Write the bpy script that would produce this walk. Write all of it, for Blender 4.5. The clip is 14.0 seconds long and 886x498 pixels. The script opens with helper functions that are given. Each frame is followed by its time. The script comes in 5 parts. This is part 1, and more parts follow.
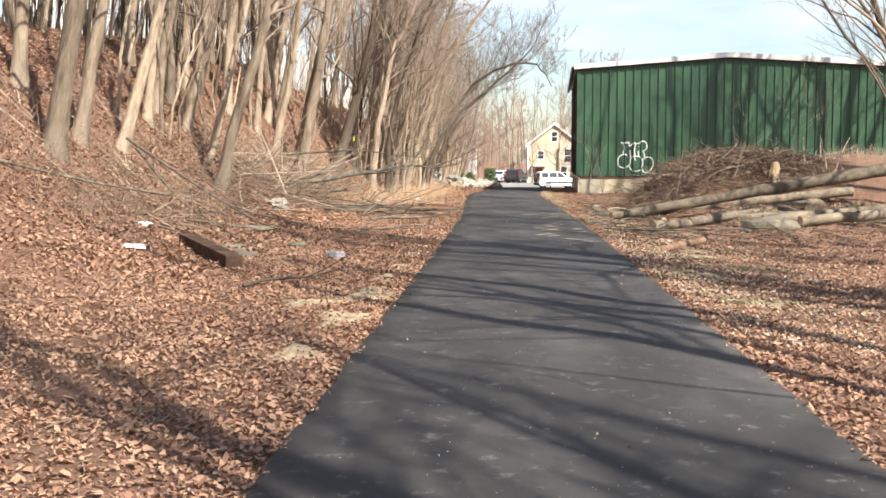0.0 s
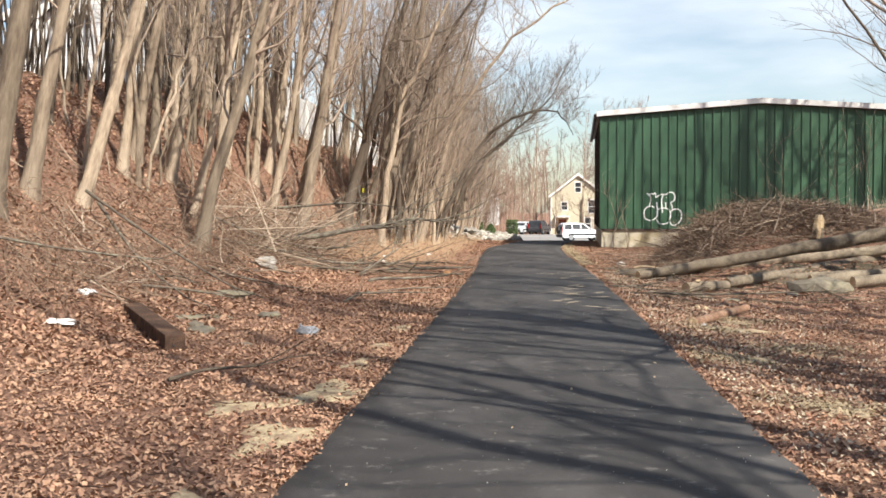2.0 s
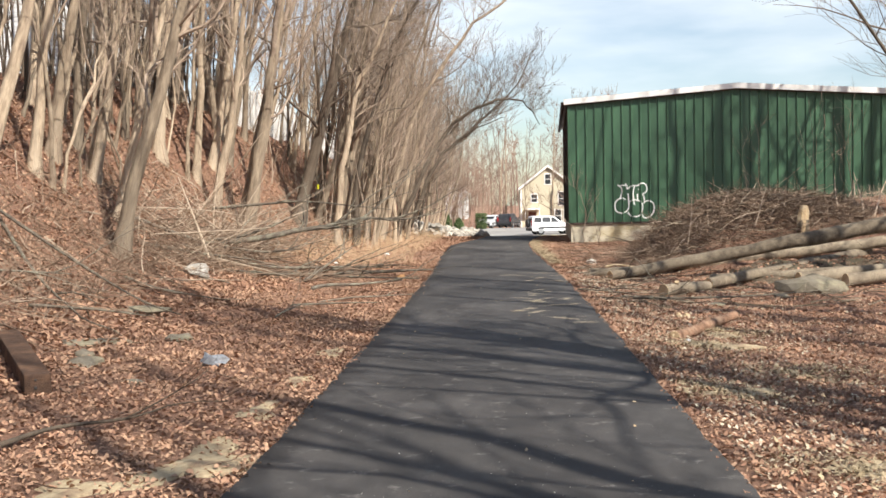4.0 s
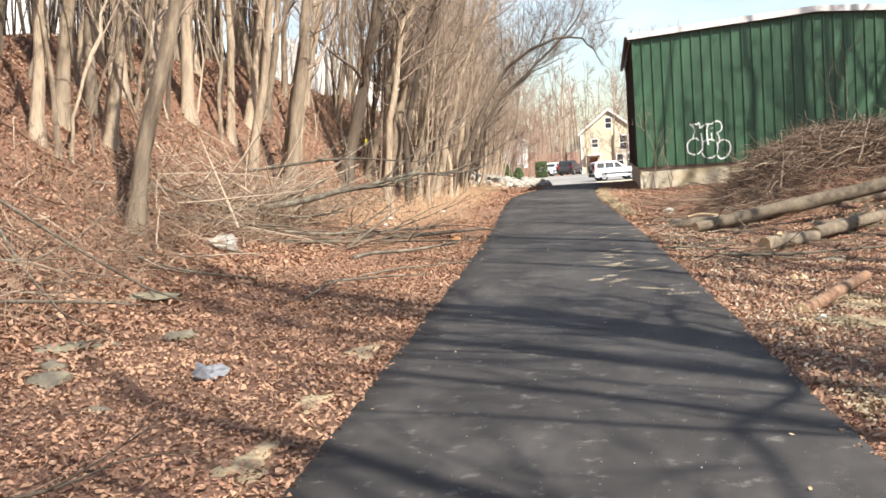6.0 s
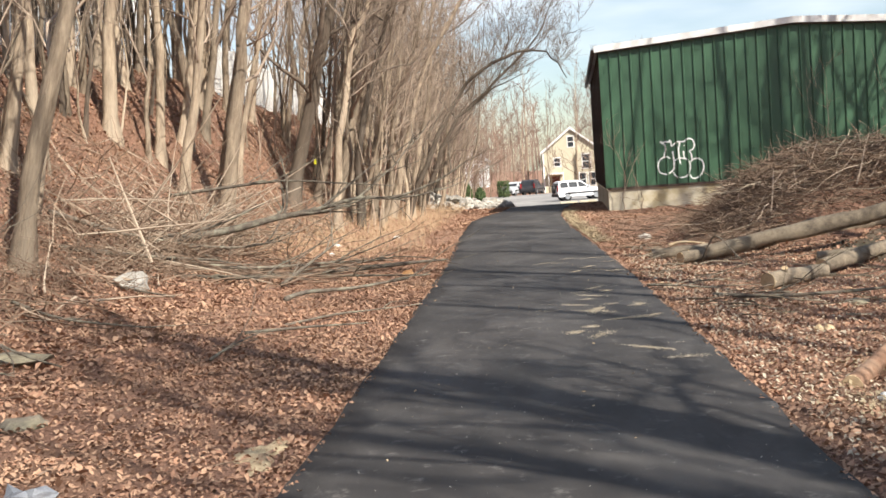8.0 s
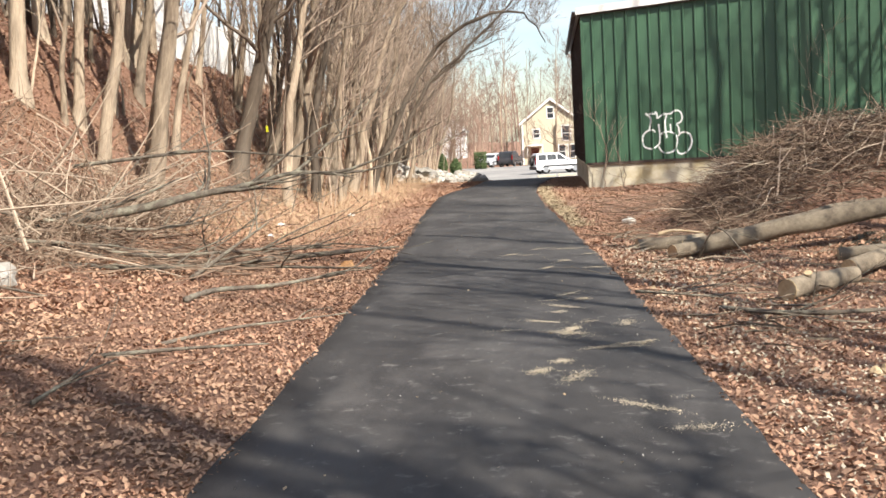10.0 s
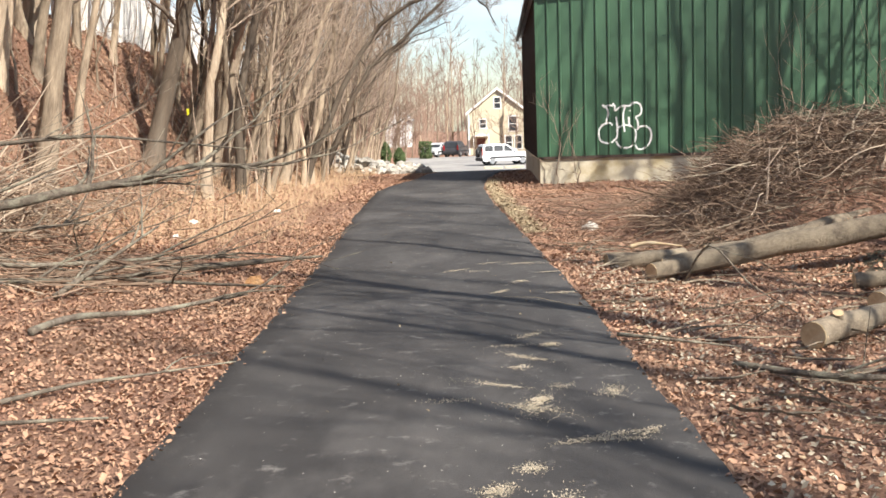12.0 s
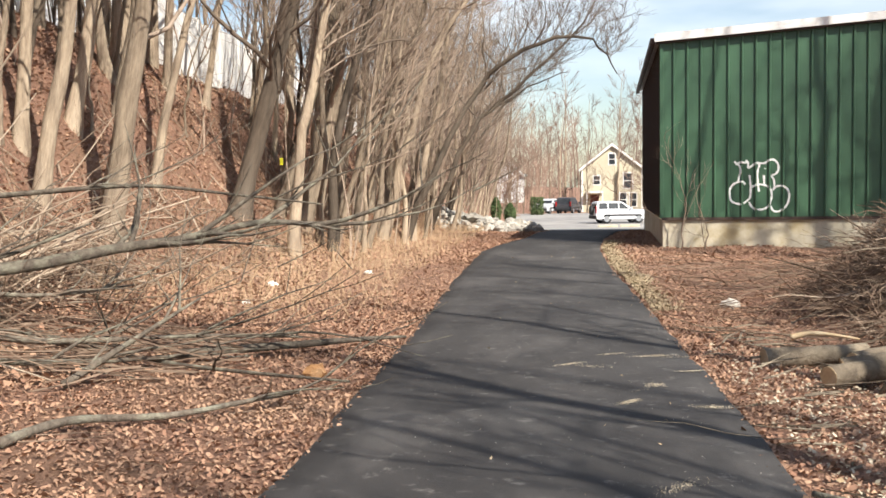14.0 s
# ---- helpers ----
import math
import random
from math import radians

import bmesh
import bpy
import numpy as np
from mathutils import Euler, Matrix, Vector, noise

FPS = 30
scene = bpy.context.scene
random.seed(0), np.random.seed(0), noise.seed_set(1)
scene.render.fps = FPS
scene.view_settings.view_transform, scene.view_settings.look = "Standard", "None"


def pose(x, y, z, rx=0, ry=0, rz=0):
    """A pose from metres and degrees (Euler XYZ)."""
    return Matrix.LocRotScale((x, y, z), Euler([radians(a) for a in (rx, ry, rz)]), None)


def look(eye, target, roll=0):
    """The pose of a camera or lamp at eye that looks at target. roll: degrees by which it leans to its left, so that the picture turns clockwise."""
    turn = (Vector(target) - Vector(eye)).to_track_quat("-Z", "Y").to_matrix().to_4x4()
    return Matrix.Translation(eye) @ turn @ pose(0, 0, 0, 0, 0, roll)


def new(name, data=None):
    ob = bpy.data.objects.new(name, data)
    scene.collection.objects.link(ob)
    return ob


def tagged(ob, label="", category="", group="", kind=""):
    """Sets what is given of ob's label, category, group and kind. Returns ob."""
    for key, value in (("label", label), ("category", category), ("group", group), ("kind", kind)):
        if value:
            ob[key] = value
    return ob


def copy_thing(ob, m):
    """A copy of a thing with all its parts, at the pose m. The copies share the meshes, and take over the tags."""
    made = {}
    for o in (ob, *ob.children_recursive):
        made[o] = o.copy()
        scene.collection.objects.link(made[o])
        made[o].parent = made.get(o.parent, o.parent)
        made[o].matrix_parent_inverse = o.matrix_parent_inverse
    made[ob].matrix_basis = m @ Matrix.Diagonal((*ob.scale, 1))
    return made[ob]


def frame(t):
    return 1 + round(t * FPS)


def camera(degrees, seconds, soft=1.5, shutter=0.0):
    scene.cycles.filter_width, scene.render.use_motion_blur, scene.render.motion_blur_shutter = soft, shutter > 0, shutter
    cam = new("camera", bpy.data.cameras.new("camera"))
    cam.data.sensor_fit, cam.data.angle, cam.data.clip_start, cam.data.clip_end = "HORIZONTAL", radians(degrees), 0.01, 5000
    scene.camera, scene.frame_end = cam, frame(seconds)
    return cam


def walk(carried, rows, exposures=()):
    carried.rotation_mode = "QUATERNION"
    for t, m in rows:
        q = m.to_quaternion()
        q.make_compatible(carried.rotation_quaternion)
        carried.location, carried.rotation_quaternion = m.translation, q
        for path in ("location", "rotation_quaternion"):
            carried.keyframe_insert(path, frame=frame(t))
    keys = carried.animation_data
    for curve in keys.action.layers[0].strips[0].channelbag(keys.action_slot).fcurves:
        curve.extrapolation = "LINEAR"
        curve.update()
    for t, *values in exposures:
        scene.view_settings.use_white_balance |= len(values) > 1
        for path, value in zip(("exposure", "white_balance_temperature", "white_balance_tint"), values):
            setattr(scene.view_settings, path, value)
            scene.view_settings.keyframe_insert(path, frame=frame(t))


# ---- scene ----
cam = camera(44.0, 14.0, soft=1.6)
PATH = [
    (0, (-0.062, -0.851, 1.492), (-0.178, 1.139, 1.328), 0.0),
    (0.5, (0.033, -0.196, 1.543), (-0.097, 1.794, 1.381), 2.6),
    (1, (0.05, 0.55, 1.559), (-0.075, 2.542, 1.422), 0.2),
    (1.5, (0.123, 1.237, 1.581), (-0.024, 3.229, 1.484), 0.6),
    (2, (0.165, 1.98, 1.561), (0.004, 3.973, 1.489), -0.1),
    (2.5, (0.287, 2.605, 1.573), (0.166, 4.602, 1.568), -0.6),
    (2.7, (0.317, 2.79, 1.589), (0.207, 4.787, 1.58), 1.2),
    (4.8, (0.385, 5.434, 1.636), (0.274, 7.428, 1.52), -2.2),
    (5, (0.374, 5.712, 1.576), (0.24, 7.704, 1.459), -1.4),
    (5.5, (0.287, 6.411, 1.619), (0.128, 8.4, 1.472), -3.7),
    (6, (0.256, 7.111, 1.639), (0.031, 9.092, 1.471), -3.8),
    (6.5, (0.193, 7.772, 1.675), (0.002, 9.756, 1.516), -3.1),
    (7, (0.178, 8.425, 1.665), (0.003, 10.41, 1.5), -3.8),
    (7.5, (0.153, 9.113, 1.668), (-0.016, 11.1, 1.516), -3.0),
    (8, (0.188, 9.796, 1.67), (0.033, 11.786, 1.532), -4.0),
    (8.2, (0.187, 10.052, 1.682), (0.009, 12.038, 1.538), -2.4),
    (10.3, (0.455, 13.316, 1.682), (0.347, 15.303, 1.485), -2.9),
    (10.5, (0.47, 13.603, 1.695), (0.383, 15.593, 1.516), -1.7),
    (11, (0.469, 14.308, 1.695), (0.602, 16.295, 1.52), -3.9),
    (11.5, (0.466, 14.956, 1.73), (0.607, 16.938, 1.503), -1.9),
    (12, (0.421, 15.642, 1.705), (0.403, 17.63, 1.485), -1.8),
    (12.5, (0.403, 16.344, 1.68), (0.272, 18.331, 1.496), -3.4),
    (13, (0.364, 17.031, 1.681), (0.206, 19.019, 1.536), -2.3),
    (13.5, (0.388, 17.669, 1.653), (0.183, 19.653, 1.502), -4.3),
    (14, (0.386, 18.312, 1.703), (0.17, 20.297, 1.586), -0.7),
]
walk(cam, [(t, look(e, g, r)) for t, e, g, r in PATH], [(0, 0.92), (1, 0.77), (2.0, 0.68), (2.5, 0.5), (4.5, 0.78), (6, 0.93), (7, 0.92), (8, 0.72), (10, 0.9), (12, 0.92), (14, 0.75)])

# ---- light ----
SUN_EL, SUN_DIR = radians(42.5), Vector((0.68, -0.73, 0)).normalized()
world = bpy.data.worlds.new("sky_world")
scene.world = world
world.use_nodes = True
wn, wl = world.node_tree.nodes, world.node_tree.links
sky = wn.new("ShaderNodeTexSky")
sky.sky_type, sky.sun_disc = "NISHITA", False
sky.sun_elevation, sky.sun_rotation = SUN_EL, math.atan2(SUN_DIR.x, SUN_DIR.y)
sky.air_density, sky.dust_density, sky.ozone_density = 1.0, 0.6, 1.2
wco = wn.new("ShaderNodeTexCoord")
wmap = wn.new("ShaderNodeMapping")
wmap.inputs["Scale"].default_value = (1.0, 1.0, 4.5)
wno = wn.new("ShaderNodeTexNoise")
wno.inputs["Scale"].default_value, wno.inputs["Detail"].default_value = 2.2, 6
wramp = wn.new("ShaderNodeMapRange")
wramp.inputs["From Min"].default_value, wramp.inputs["From Max"].default_value = 0.45, 0.75
wmix = wn.new("ShaderNodeMix")
wmix.data_type = "RGBA"
wmix.inputs["B"].default_value = (8.8, 9.2, 9.5, 1)
wl.new(wco.outputs["Generated"], wmap.inputs["Vector"])
wl.new(wmap.outputs["Vector"], wno.inputs["Vector"])
wl.new(wno.outputs["Fac"], wramp.inputs["Value"])
wl.new(wramp.outputs["Result"], wmix.inputs["Factor"])
wl.new(sky.outputs["Color"], wmix.inputs["A"])
wl.new(wmix.outputs["Result"], wn["Background"].inputs["Color"])
wn["Background"].inputs["Strength"].default_value = 0.085
sun = new("sun", bpy.data.lights.new("sun", "SUN"))
sun.data.energy, sun.data.angle, sun.data.color = 5.4, radians(0.55), (1.0, 0.93, 0.82)
sun.matrix_basis = look((0, 0, 30), Vector((0, 0, 30)) - Vector((SUN_DIR.x * math.cos(SUN_EL), SUN_DIR.y * math.cos(SUN_EL), math.sin(SUN_EL))))


# ---- materials ----
def make_mat(name, c1, c2, scale=8.0, rough=0.9, bump=0.3, fine=60.0, c3=None, stretch=(1, 1, 1), vary=0.0, metal=0.0, island=0.0, patch=1.2, dist=0.02, spec=0.3):
    """Two colours mixed by grain, a third in larger patches; vary: change from object to object; island: from piece to piece."""
    m = bpy.data.materials.new(name)
    m.use_nodes = True
    n, l = m.node_tree.nodes, m.node_tree.links
    b = n["Principled BSDF"]
    b.inputs["Roughness"].default_value, b.inputs["Metallic"].default_value = rough, metal
    b.inputs["Specular IOR Level"].default_value = spec
    co = n.new("ShaderNodeTexCoord")
    mp = n.new("ShaderNodeMapping")
    mp.inputs["Scale"].default_value = stretch
    l.new(co.outputs["Object"], mp.inputs["Vector"])

    def grain(s, detail):
        t = n.new("ShaderNodeTexNoise")
        t.inputs["Scale"].default_value, t.inputs["Detail"].default_value = s, detail
        t.inputs["Roughness"].default_value = 0.65
        l.new(mp.outputs["Vector"], t.inputs["Vector"])
        return t

    def mixed(fac, a, c):
        x = n.new("ShaderNodeMix")
        x.data_type = "RGBA"
        l.new(fac, x.inputs["Factor"])
        for key, v in (("A", a), ("B", c)):
            if isinstance(v, tuple):
                x.inputs[key].default_value = (*v, 1)
            else:
                l.new(v, x.inputs[key])
        return x.outputs["Result"]

    def ramp(out, lo, hi):
        r = n.new("ShaderNodeMapRange")
        r.inputs["From Min"].default_value, r.inputs["From Max"].default_value = lo, hi
        l.new(out, r.inputs["Value"])
        return r.outputs["Result"]

    g1, g2 = grain(scale, 6), grain(fine, 4)
    col = mixed(ramp(g1.outputs["Fac"], 0.35, 0.65), c1, c2)
    if c3:
        col = mixed(ramp(grain(patch, 5).outputs["Fac"], 0.48, 0.66), col, c3)
    if island:
        geo = n.new("ShaderNodeNewGeometry")
        col = mixed(ramp(geo.outputs["Random Per Island"], 0.0, 1.0 / max(island, 0.01)), col, c3 or c2)
    hsv = n.new("ShaderNodeHueSaturation")
    l.new(col, hsv.inputs["Color"])
    mul = n.new("ShaderNodeMapRange")
    mul.inputs["To Min"].default_value, mul.inputs["To Max"].default_value = 0.78, 1.2
    l.new(g2.outputs["Fac"], mul.inputs["Value"])
    val = mul.outputs["Result"]
    if vary:
        oi = n.new("ShaderNodeObjectInfo")
        vr = n.new("ShaderNodeMapRange")
        vr.inputs["To Min"].default_value, vr.inputs["To Max"].default_value = 1 - vary, 1 + vary
        l.new(oi.outputs["Random"], vr.inputs["Value"])
        mm = n.new("ShaderNodeMath")
        mm.operation = "MULTIPLY"
        l.new(val, mm.inputs[0])
        l.new(vr.outputs["Result"], mm.inputs[1])
        val = mm.outputs["Value"]
    l.new(val, hsv.inputs["Value"])
    l.new(hsv.outputs["Color"], b.inputs["Base Color"])
    if bump:
        bp = n.new("ShaderNodeBump")
        bp.inputs["Strength"].default_value, bp.inputs["Distance"].default_value = bump, dist
        add = n.new("ShaderNodeMath")
        l.new(g1.outputs["Fac"], add.inputs[0])
        l.new(g2.outputs["Fac"], add.inputs[1])
        l.new(add.outputs["Value"], bp.inputs["Height"])
        l.new(bp.outputs["Normal"], b.inputs["Normal"])
    return m


M_GROUND = make_mat("leaf_litter_soil", (0.20, 0.110, 0.076), (0.35, 0.200, 0.138), 26, 0.95, 1.0, 90, (0.27, 0.16, 0.105), patch=0.5, dist=0.03)
# leaf tones; the broad darker patches also put patchy shade into the colour
M_LEAF = make_mat("dry_leaf", (0.365, 0.195, 0.125), (0.18, 0.092, 0.064), 0.9, 0.85, 0.2, 120, (0.43, 0.275, 0.182), island=1.0, patch=0.35)
M_ASPHALT = make_mat("fresh_asphalt", (0.033, 0.0305, 0.030), (0.054, 0.050, 0.0485), 0.9, 0.78, 0.6, 210, (0.084, 0.078, 0.075), stretch=(1, 0.45, 1), patch=0.8, dist=0.008, spec=0.4)
an, al = M_ASPHALT.node_tree.nodes, M_ASPHALT.node_tree.links
scuff = an.new("ShaderNodeTexNoise")
scuff.inputs["Scale"].default_value, scuff.inputs["Detail"].default_value, scuff.inputs["Roughness"].default_value = 5.0, 9, 0.74
sr = an.new("ShaderNodeMapRange")
sr.inputs["From Min"].default_value, sr.inputs["From Max"].default_value, sr.inputs["To Max"].default_value = 0.57, 0.72, 0.75
sm = an.new("ShaderNodeMix")
sm.data_type = "RGBA"
sm.inputs["B"].default_value = (0.24, 0.225, 0.21, 1)
bs = an["Principled BSDF"].inputs["Base Color"]
al.new(bs.links[0].from_socket, sm.inputs["A"])
al.new(an["Texture Coordinate"].outputs["Object"], scuff.inputs["Vector"])
al.new(scuff.outputs["Fac"], sr.inputs["Value"])
al.new(sr.outputs["Result"], sm.inputs["Factor"])
al.new(sm.outputs["Result"], bs)
M_LOT = make_mat("worn_grey_asphalt", (0.30, 0.288, 0.27), (0.36, 0.345, 0.325), 1.2, 0.9, 0.2, 120, (0.22, 0.21, 0.21), patch=0.2)
M_BARK = make_mat("grey_brown_bark", (0.44, 0.355, 0.26), (0.18, 0.135, 0.098), 9, 0.95, 0.9, 45, (0.40, 0.33, 0.25), stretch=(1, 1, 0.16), vary=0.4, patch=1.0, dist=0.03)
M_DARKBARK = make_mat("dark_bark", (0.13, 0.10, 0.075), (0.07, 0.055, 0.042), 9, 0.95, 0.9, 45, (0.17, 0.14, 0.11), stretch=(1, 1, 0.16), vary=0.2, patch=1.0, dist=0.03)
M_TWIG = make_mat("twig_bark", (0.40, 0.315, 0.245), (0.25, 0.19, 0.145), 6, 0.95, 0, 30, vary=0.25)
M_FARTWIG = make_mat("reddish_twigs", (0.28, 0.195, 0.15), (0.19, 0.125, 0.097), 6, 0.95, 0, 30, vary=0.2)
M_BRUSH = make_mat("dry_brush", (0.17, 0.108, 0.076), (0.085, 0.054, 0.039), 5, 0.95, 0, 30, (0.25, 0.18, 0.13), island=1.0)
M_DEADWOOD = make_mat("bleached_deadwood", (0.33, 0.245, 0.175), (0.20, 0.145, 0.105), 5, 0.95, 0.3, 40, (0.42, 0.34, 0.26), island=1.0, patch=2)
M_MOSSGROUND = make_mat("mossy_dark_soil", (0.062, 0.048, 0.036), (0.12, 0.105, 0.066), 7, 0.96, 1.0, 50, (0.17, 0.125, 0.09), patch=1.6, dist=0.04)
M_STRAW = make_mat("dry_grass", (0.42, 0.28, 0.17), (0.30, 0.18, 0.11), 5, 0.95, 0, 30, (0.48, 0.36, 0.23), island=1.0)
M_LOG = make_mat("felled_log_bark", (0.26, 0.212, 0.155), (0.115, 0.092, 0.07), 7, 0.95, 0.9, 40, (0.33, 0.275, 0.20), patch=1.8, dist=0.025, vary=0.2)
M_BRANCH = make_mat("lichened_dead_branch", (0.175, 0.145, 0.115), (0.085, 0.07, 0.056), 14, 0.95, 0.9, 60, (0.27, 0.255, 0.195), patch=5, dist=0.02, vary=0.2)
M_DARKTWIG = make_mat("dark_twig_bark", (0.20, 0.155, 0.12), (0.115, 0.088, 0.068), 6, 0.95, 0, 30, vary=0.25)
M_OFFCUT = make_mat("orange_heartwood", (0.46, 0.25, 0.11), (0.34, 0.17, 0.075), 14, 0.85, 0.5, 60, (0.54, 0.34, 0.18), patch=6)
M_ROT = make_mat("rotten_wood", (0.34, 0.20, 0.13), (0.20, 0.115, 0.075), 9, 0.95, 0.9, 40, (0.42, 0.29, 0.20), patch=2, dist=0.03)
M_CUT = make_mat("cut_wood", (0.52, 0.40, 0.25), (0.40, 0.28, 0.16), 20, 0.85, 0.3, 80, (0.58, 0.47, 0.32), patch=5)
M_SAWDUST = make_mat("sawdust", (0.46, 0.39, 0.285), (0.34, 0.28, 0.20), 20, 0.9, 0, 80, (0.52, 0.455, 0.35), island=1.0)
M_TIMBER = make_mat("creosoted_timber", (0.085, 0.048, 0.032), (0.050, 0.030, 0.022), 12, 0.9, 0.8, 60, (0.14, 0.08, 0.05), patch=4)
M_GREEN = make_mat("green_sheet_metal", (0.043, 0.103, 0.058), (0.052, 0.119, 0.068), 1.1, 0.42, 0.05, 30, (0.036, 0.082, 0.050), stretch=(3, 3, 0.3), vary=0.12, patch=0.5, spec=0.5)
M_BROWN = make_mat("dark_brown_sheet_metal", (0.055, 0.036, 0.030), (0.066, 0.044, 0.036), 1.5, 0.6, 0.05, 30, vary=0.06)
M_WHITE = make_mat("white_painted_metal", (0.76, 0.75, 0.72), (0.82, 0.81, 0.79), 2, 0.5, 0.05, 40)
M_CONC = make_mat("stained_concrete", (0.50, 0.45, 0.34), (0.58, 0.53, 0.42), 2.2, 0.92, 0.3, 70, (0.40, 0.33, 0.20), patch=0.9)
M_SPRAY = make_mat("white_spray_paint", (0.80, 0.80, 0.78), (0.86, 0.86, 0.85), 6, 0.6, 0, 60)
M_SAND = make_mat("pale_sand", (0.50, 0.41, 0.27), (0.38, 0.30, 0.19), 14, 0.95, 0.6, 120, (0.26, 0.18, 0.12), patch=4)
M_STONE = make_mat("pale_stone", (0.46, 0.43, 0.38), (0.30, 0.28, 0.25), 5, 0.92, 0.6, 60, (0.52, 0.50, 0.46), vary=0.3, patch=2)
M_MOSSY = make_mat("mossy_stone", (0.21, 0.185, 0.145), (0.13, 0.112, 0.085), 6, 0.95, 0.7, 60, (0.29, 0.26, 0.18), patch=2)
M_YELLOW = make_mat("cream_clapboard", (0.52, 0.475, 0.355), (0.56, 0.515, 0.39), 3, 0.75, 0.1, 50)
M_SIDING = make_mat("white_siding", (0.74, 0.75, 0.75), (0.80, 0.80, 0.80), 2, 0.6, 0.08, 50)
M_ROOF = make_mat("grey_shingles", (0.10, 0.10, 0.11), (0.15, 0.145, 0.14), 6, 0.9, 0.4, 60)
M_GLASSD = make_mat("dark_window_glass", (0.030, 0.034, 0.040), (0.045, 0.050, 0.056), 2, 0.22, 0, 20, spec=0.3)
M_CARW = make_mat("white_car_paint", (0.72, 0.73, 0.75), (0.76, 0.77, 0.79), 2, 0.28, 0, 40, spec=0.5)
M_CARD = make_mat("dark_car_paint", (0.045, 0.047, 0.055), (0.06, 0.062, 0.07), 2, 0.25, 0, 40, spec=0.5)
M_CARS = make_mat("silver_car_paint", (0.52, 0.53, 0.55), (0.56, 0.57, 0.59), 2, 0.3, 0, 40, spec=0.5)
M_PLASTIC = make_mat("black_plastic", (0.022, 0.022, 0.024), (0.032, 0.032, 0.034), 6, 0.6, 0.1, 60)
M_ALLOY = make_mat("alloy_rim", (0.45, 0.46, 0.48), (0.36, 0.37, 0.39), 6, 0.35, 0, 40, metal=0.8)
M_REDLAMP = make_mat("red_lamp_glass", (0.35, 0.02, 0.02), (0.28, 0.015, 0.015), 6, 0.2, 0, 40)
M_DOORRED = make_mat("dark_red_door", (0.13, 0.045, 0.03), (0.16, 0.055, 0.04), 6, 0.6, 0.1, 40)
M_EVERG = make_mat("evergreen_foliage", (0.045, 0.075, 0.025), (0.030, 0.052, 0.018), 9, 0.9, 0, 60, (0.075, 0.10, 0.04), island=1.0)
M_BAGBLUE = make_mat("grey_blue_plastic_bag", (0.15, 0.16, 0.185), (0.25, 0.265, 0.29), 9, 0.35, 0.4, 60)
M_PAPER = make_mat("white_litter", (0.72, 0.71, 0.69), (0.80, 0.79, 0.77), 9, 0.7, 0.3, 60)
M_HIVIS = make_mat("yellow_plastic_tag", (0.72, 0.70, 0.03), (0.76, 0.74, 0.05), 9, 0.5, 0.1, 60)


# ---- tools ----
def mesh_of(name, verts, faces, mats, smooth=False, slots=None):
    me = bpy.data.meshes.new(name)
    me.from_pydata(verts, [], faces)
    for m in (mats if isinstance(mats, (list, tuple)) else [mats]):
        me.materials.append(m)
    if slots is not None:
        me.polygons.foreach_set("material_index", slots)
    if smooth:
        me.polygons.foreach_set("use_smooth", [True] * len(me.polygons))
    me.update()
    return me


def part(name, me, parent=None, label="", at=None):
    ob = new(name, me)
    if parent:
        ob.parent = parent
    if at is not None:
        ob.matrix_basis = at
    if label:
        tagged(ob, label)
    return ob


def empty(name, m, label, category, group="", kind=""):
    ob = new(name)
    ob.empty_display_size = 0.1
    ob.matrix_basis = m
    return tagged(ob, label, category, group, kind)


def tube(V, F, pts, radii, n=6, cap=True, rough=0.0, rng=None):
    """Sweeps a ring of n corners along pts."""
    base = len(V)
    k = len(pts)
    side = Vector((1, 0, 0))
    for i in range(k):
        p = Vector(pts[i])
        d = (Vector(pts[min(i + 1, k - 1)]) - Vector(pts[max(i - 1, 0)]))
        if d.length < 1e-6:
            d = Vector((0, 0, 1))
        d.normalize()
        side = side - d * side.dot(d)
        if side.length < 1e-3:
            side = d.orthogonal()
        side.normalize()
        up = d.cross(side)
        for j in range(n):
            a = 2 * math.pi * j / n
            r = radii[i] * (1 + (rng.uniform(-rough, rough) if rough else 0))
            V.append(p + side * (math.cos(a) * r) + up * (math.sin(a) * r))
    for i in range(k - 1):
        for j in range(n):
            a, b = base + i * n + j, base + i * n + (j + 1) % n
            F.append((a, b, b + n, a + n))
    if cap:
        F.append(tuple(base + (k - 1) * n + j for j in range(n)))
        F.append(tuple(base + j for j in reversed(range(n))))


def box(V, F, x0, x1, y0, y1, z0, z1, slot=None, slots=None):
    b = len(V)
    V.extend([Vector((x, y, z)) for z in (z0, z1) for x, y in ((x0, y0), (x1, y0), (x1, y1), (x0, y1))])
    fs = [(3, 2, 1, 0), (4, 5, 6, 7), (0, 1, 5, 4), (1, 2, 6, 5), (2, 3, 7, 6), (3, 0, 4, 7)]
    F.extend([tuple(b + i for i in f) for f in fs])


def box_mesh(name, dims, mat, bevel=0.0):
    """A bevelled block, dims = (x0, x1, y0, y1, z0, z1)."""
    V, F = [], []
    box(V, F, *dims)
    bm = bmesh.new()
    me = mesh_of(name, V, F, mat)
    bm.from_mesh(me)
    if bevel:
        bmesh.ops.bevel(bm, geom=bm.edges[:], offset=bevel, segments=2, affect="EDGES", profile=0.6)
    bm.to_mesh(me)
    bm.free()
    return me


def smooth01(v):
    v = np.clip(v, 0, 1)
    return v * v * (3 - 2 * v)


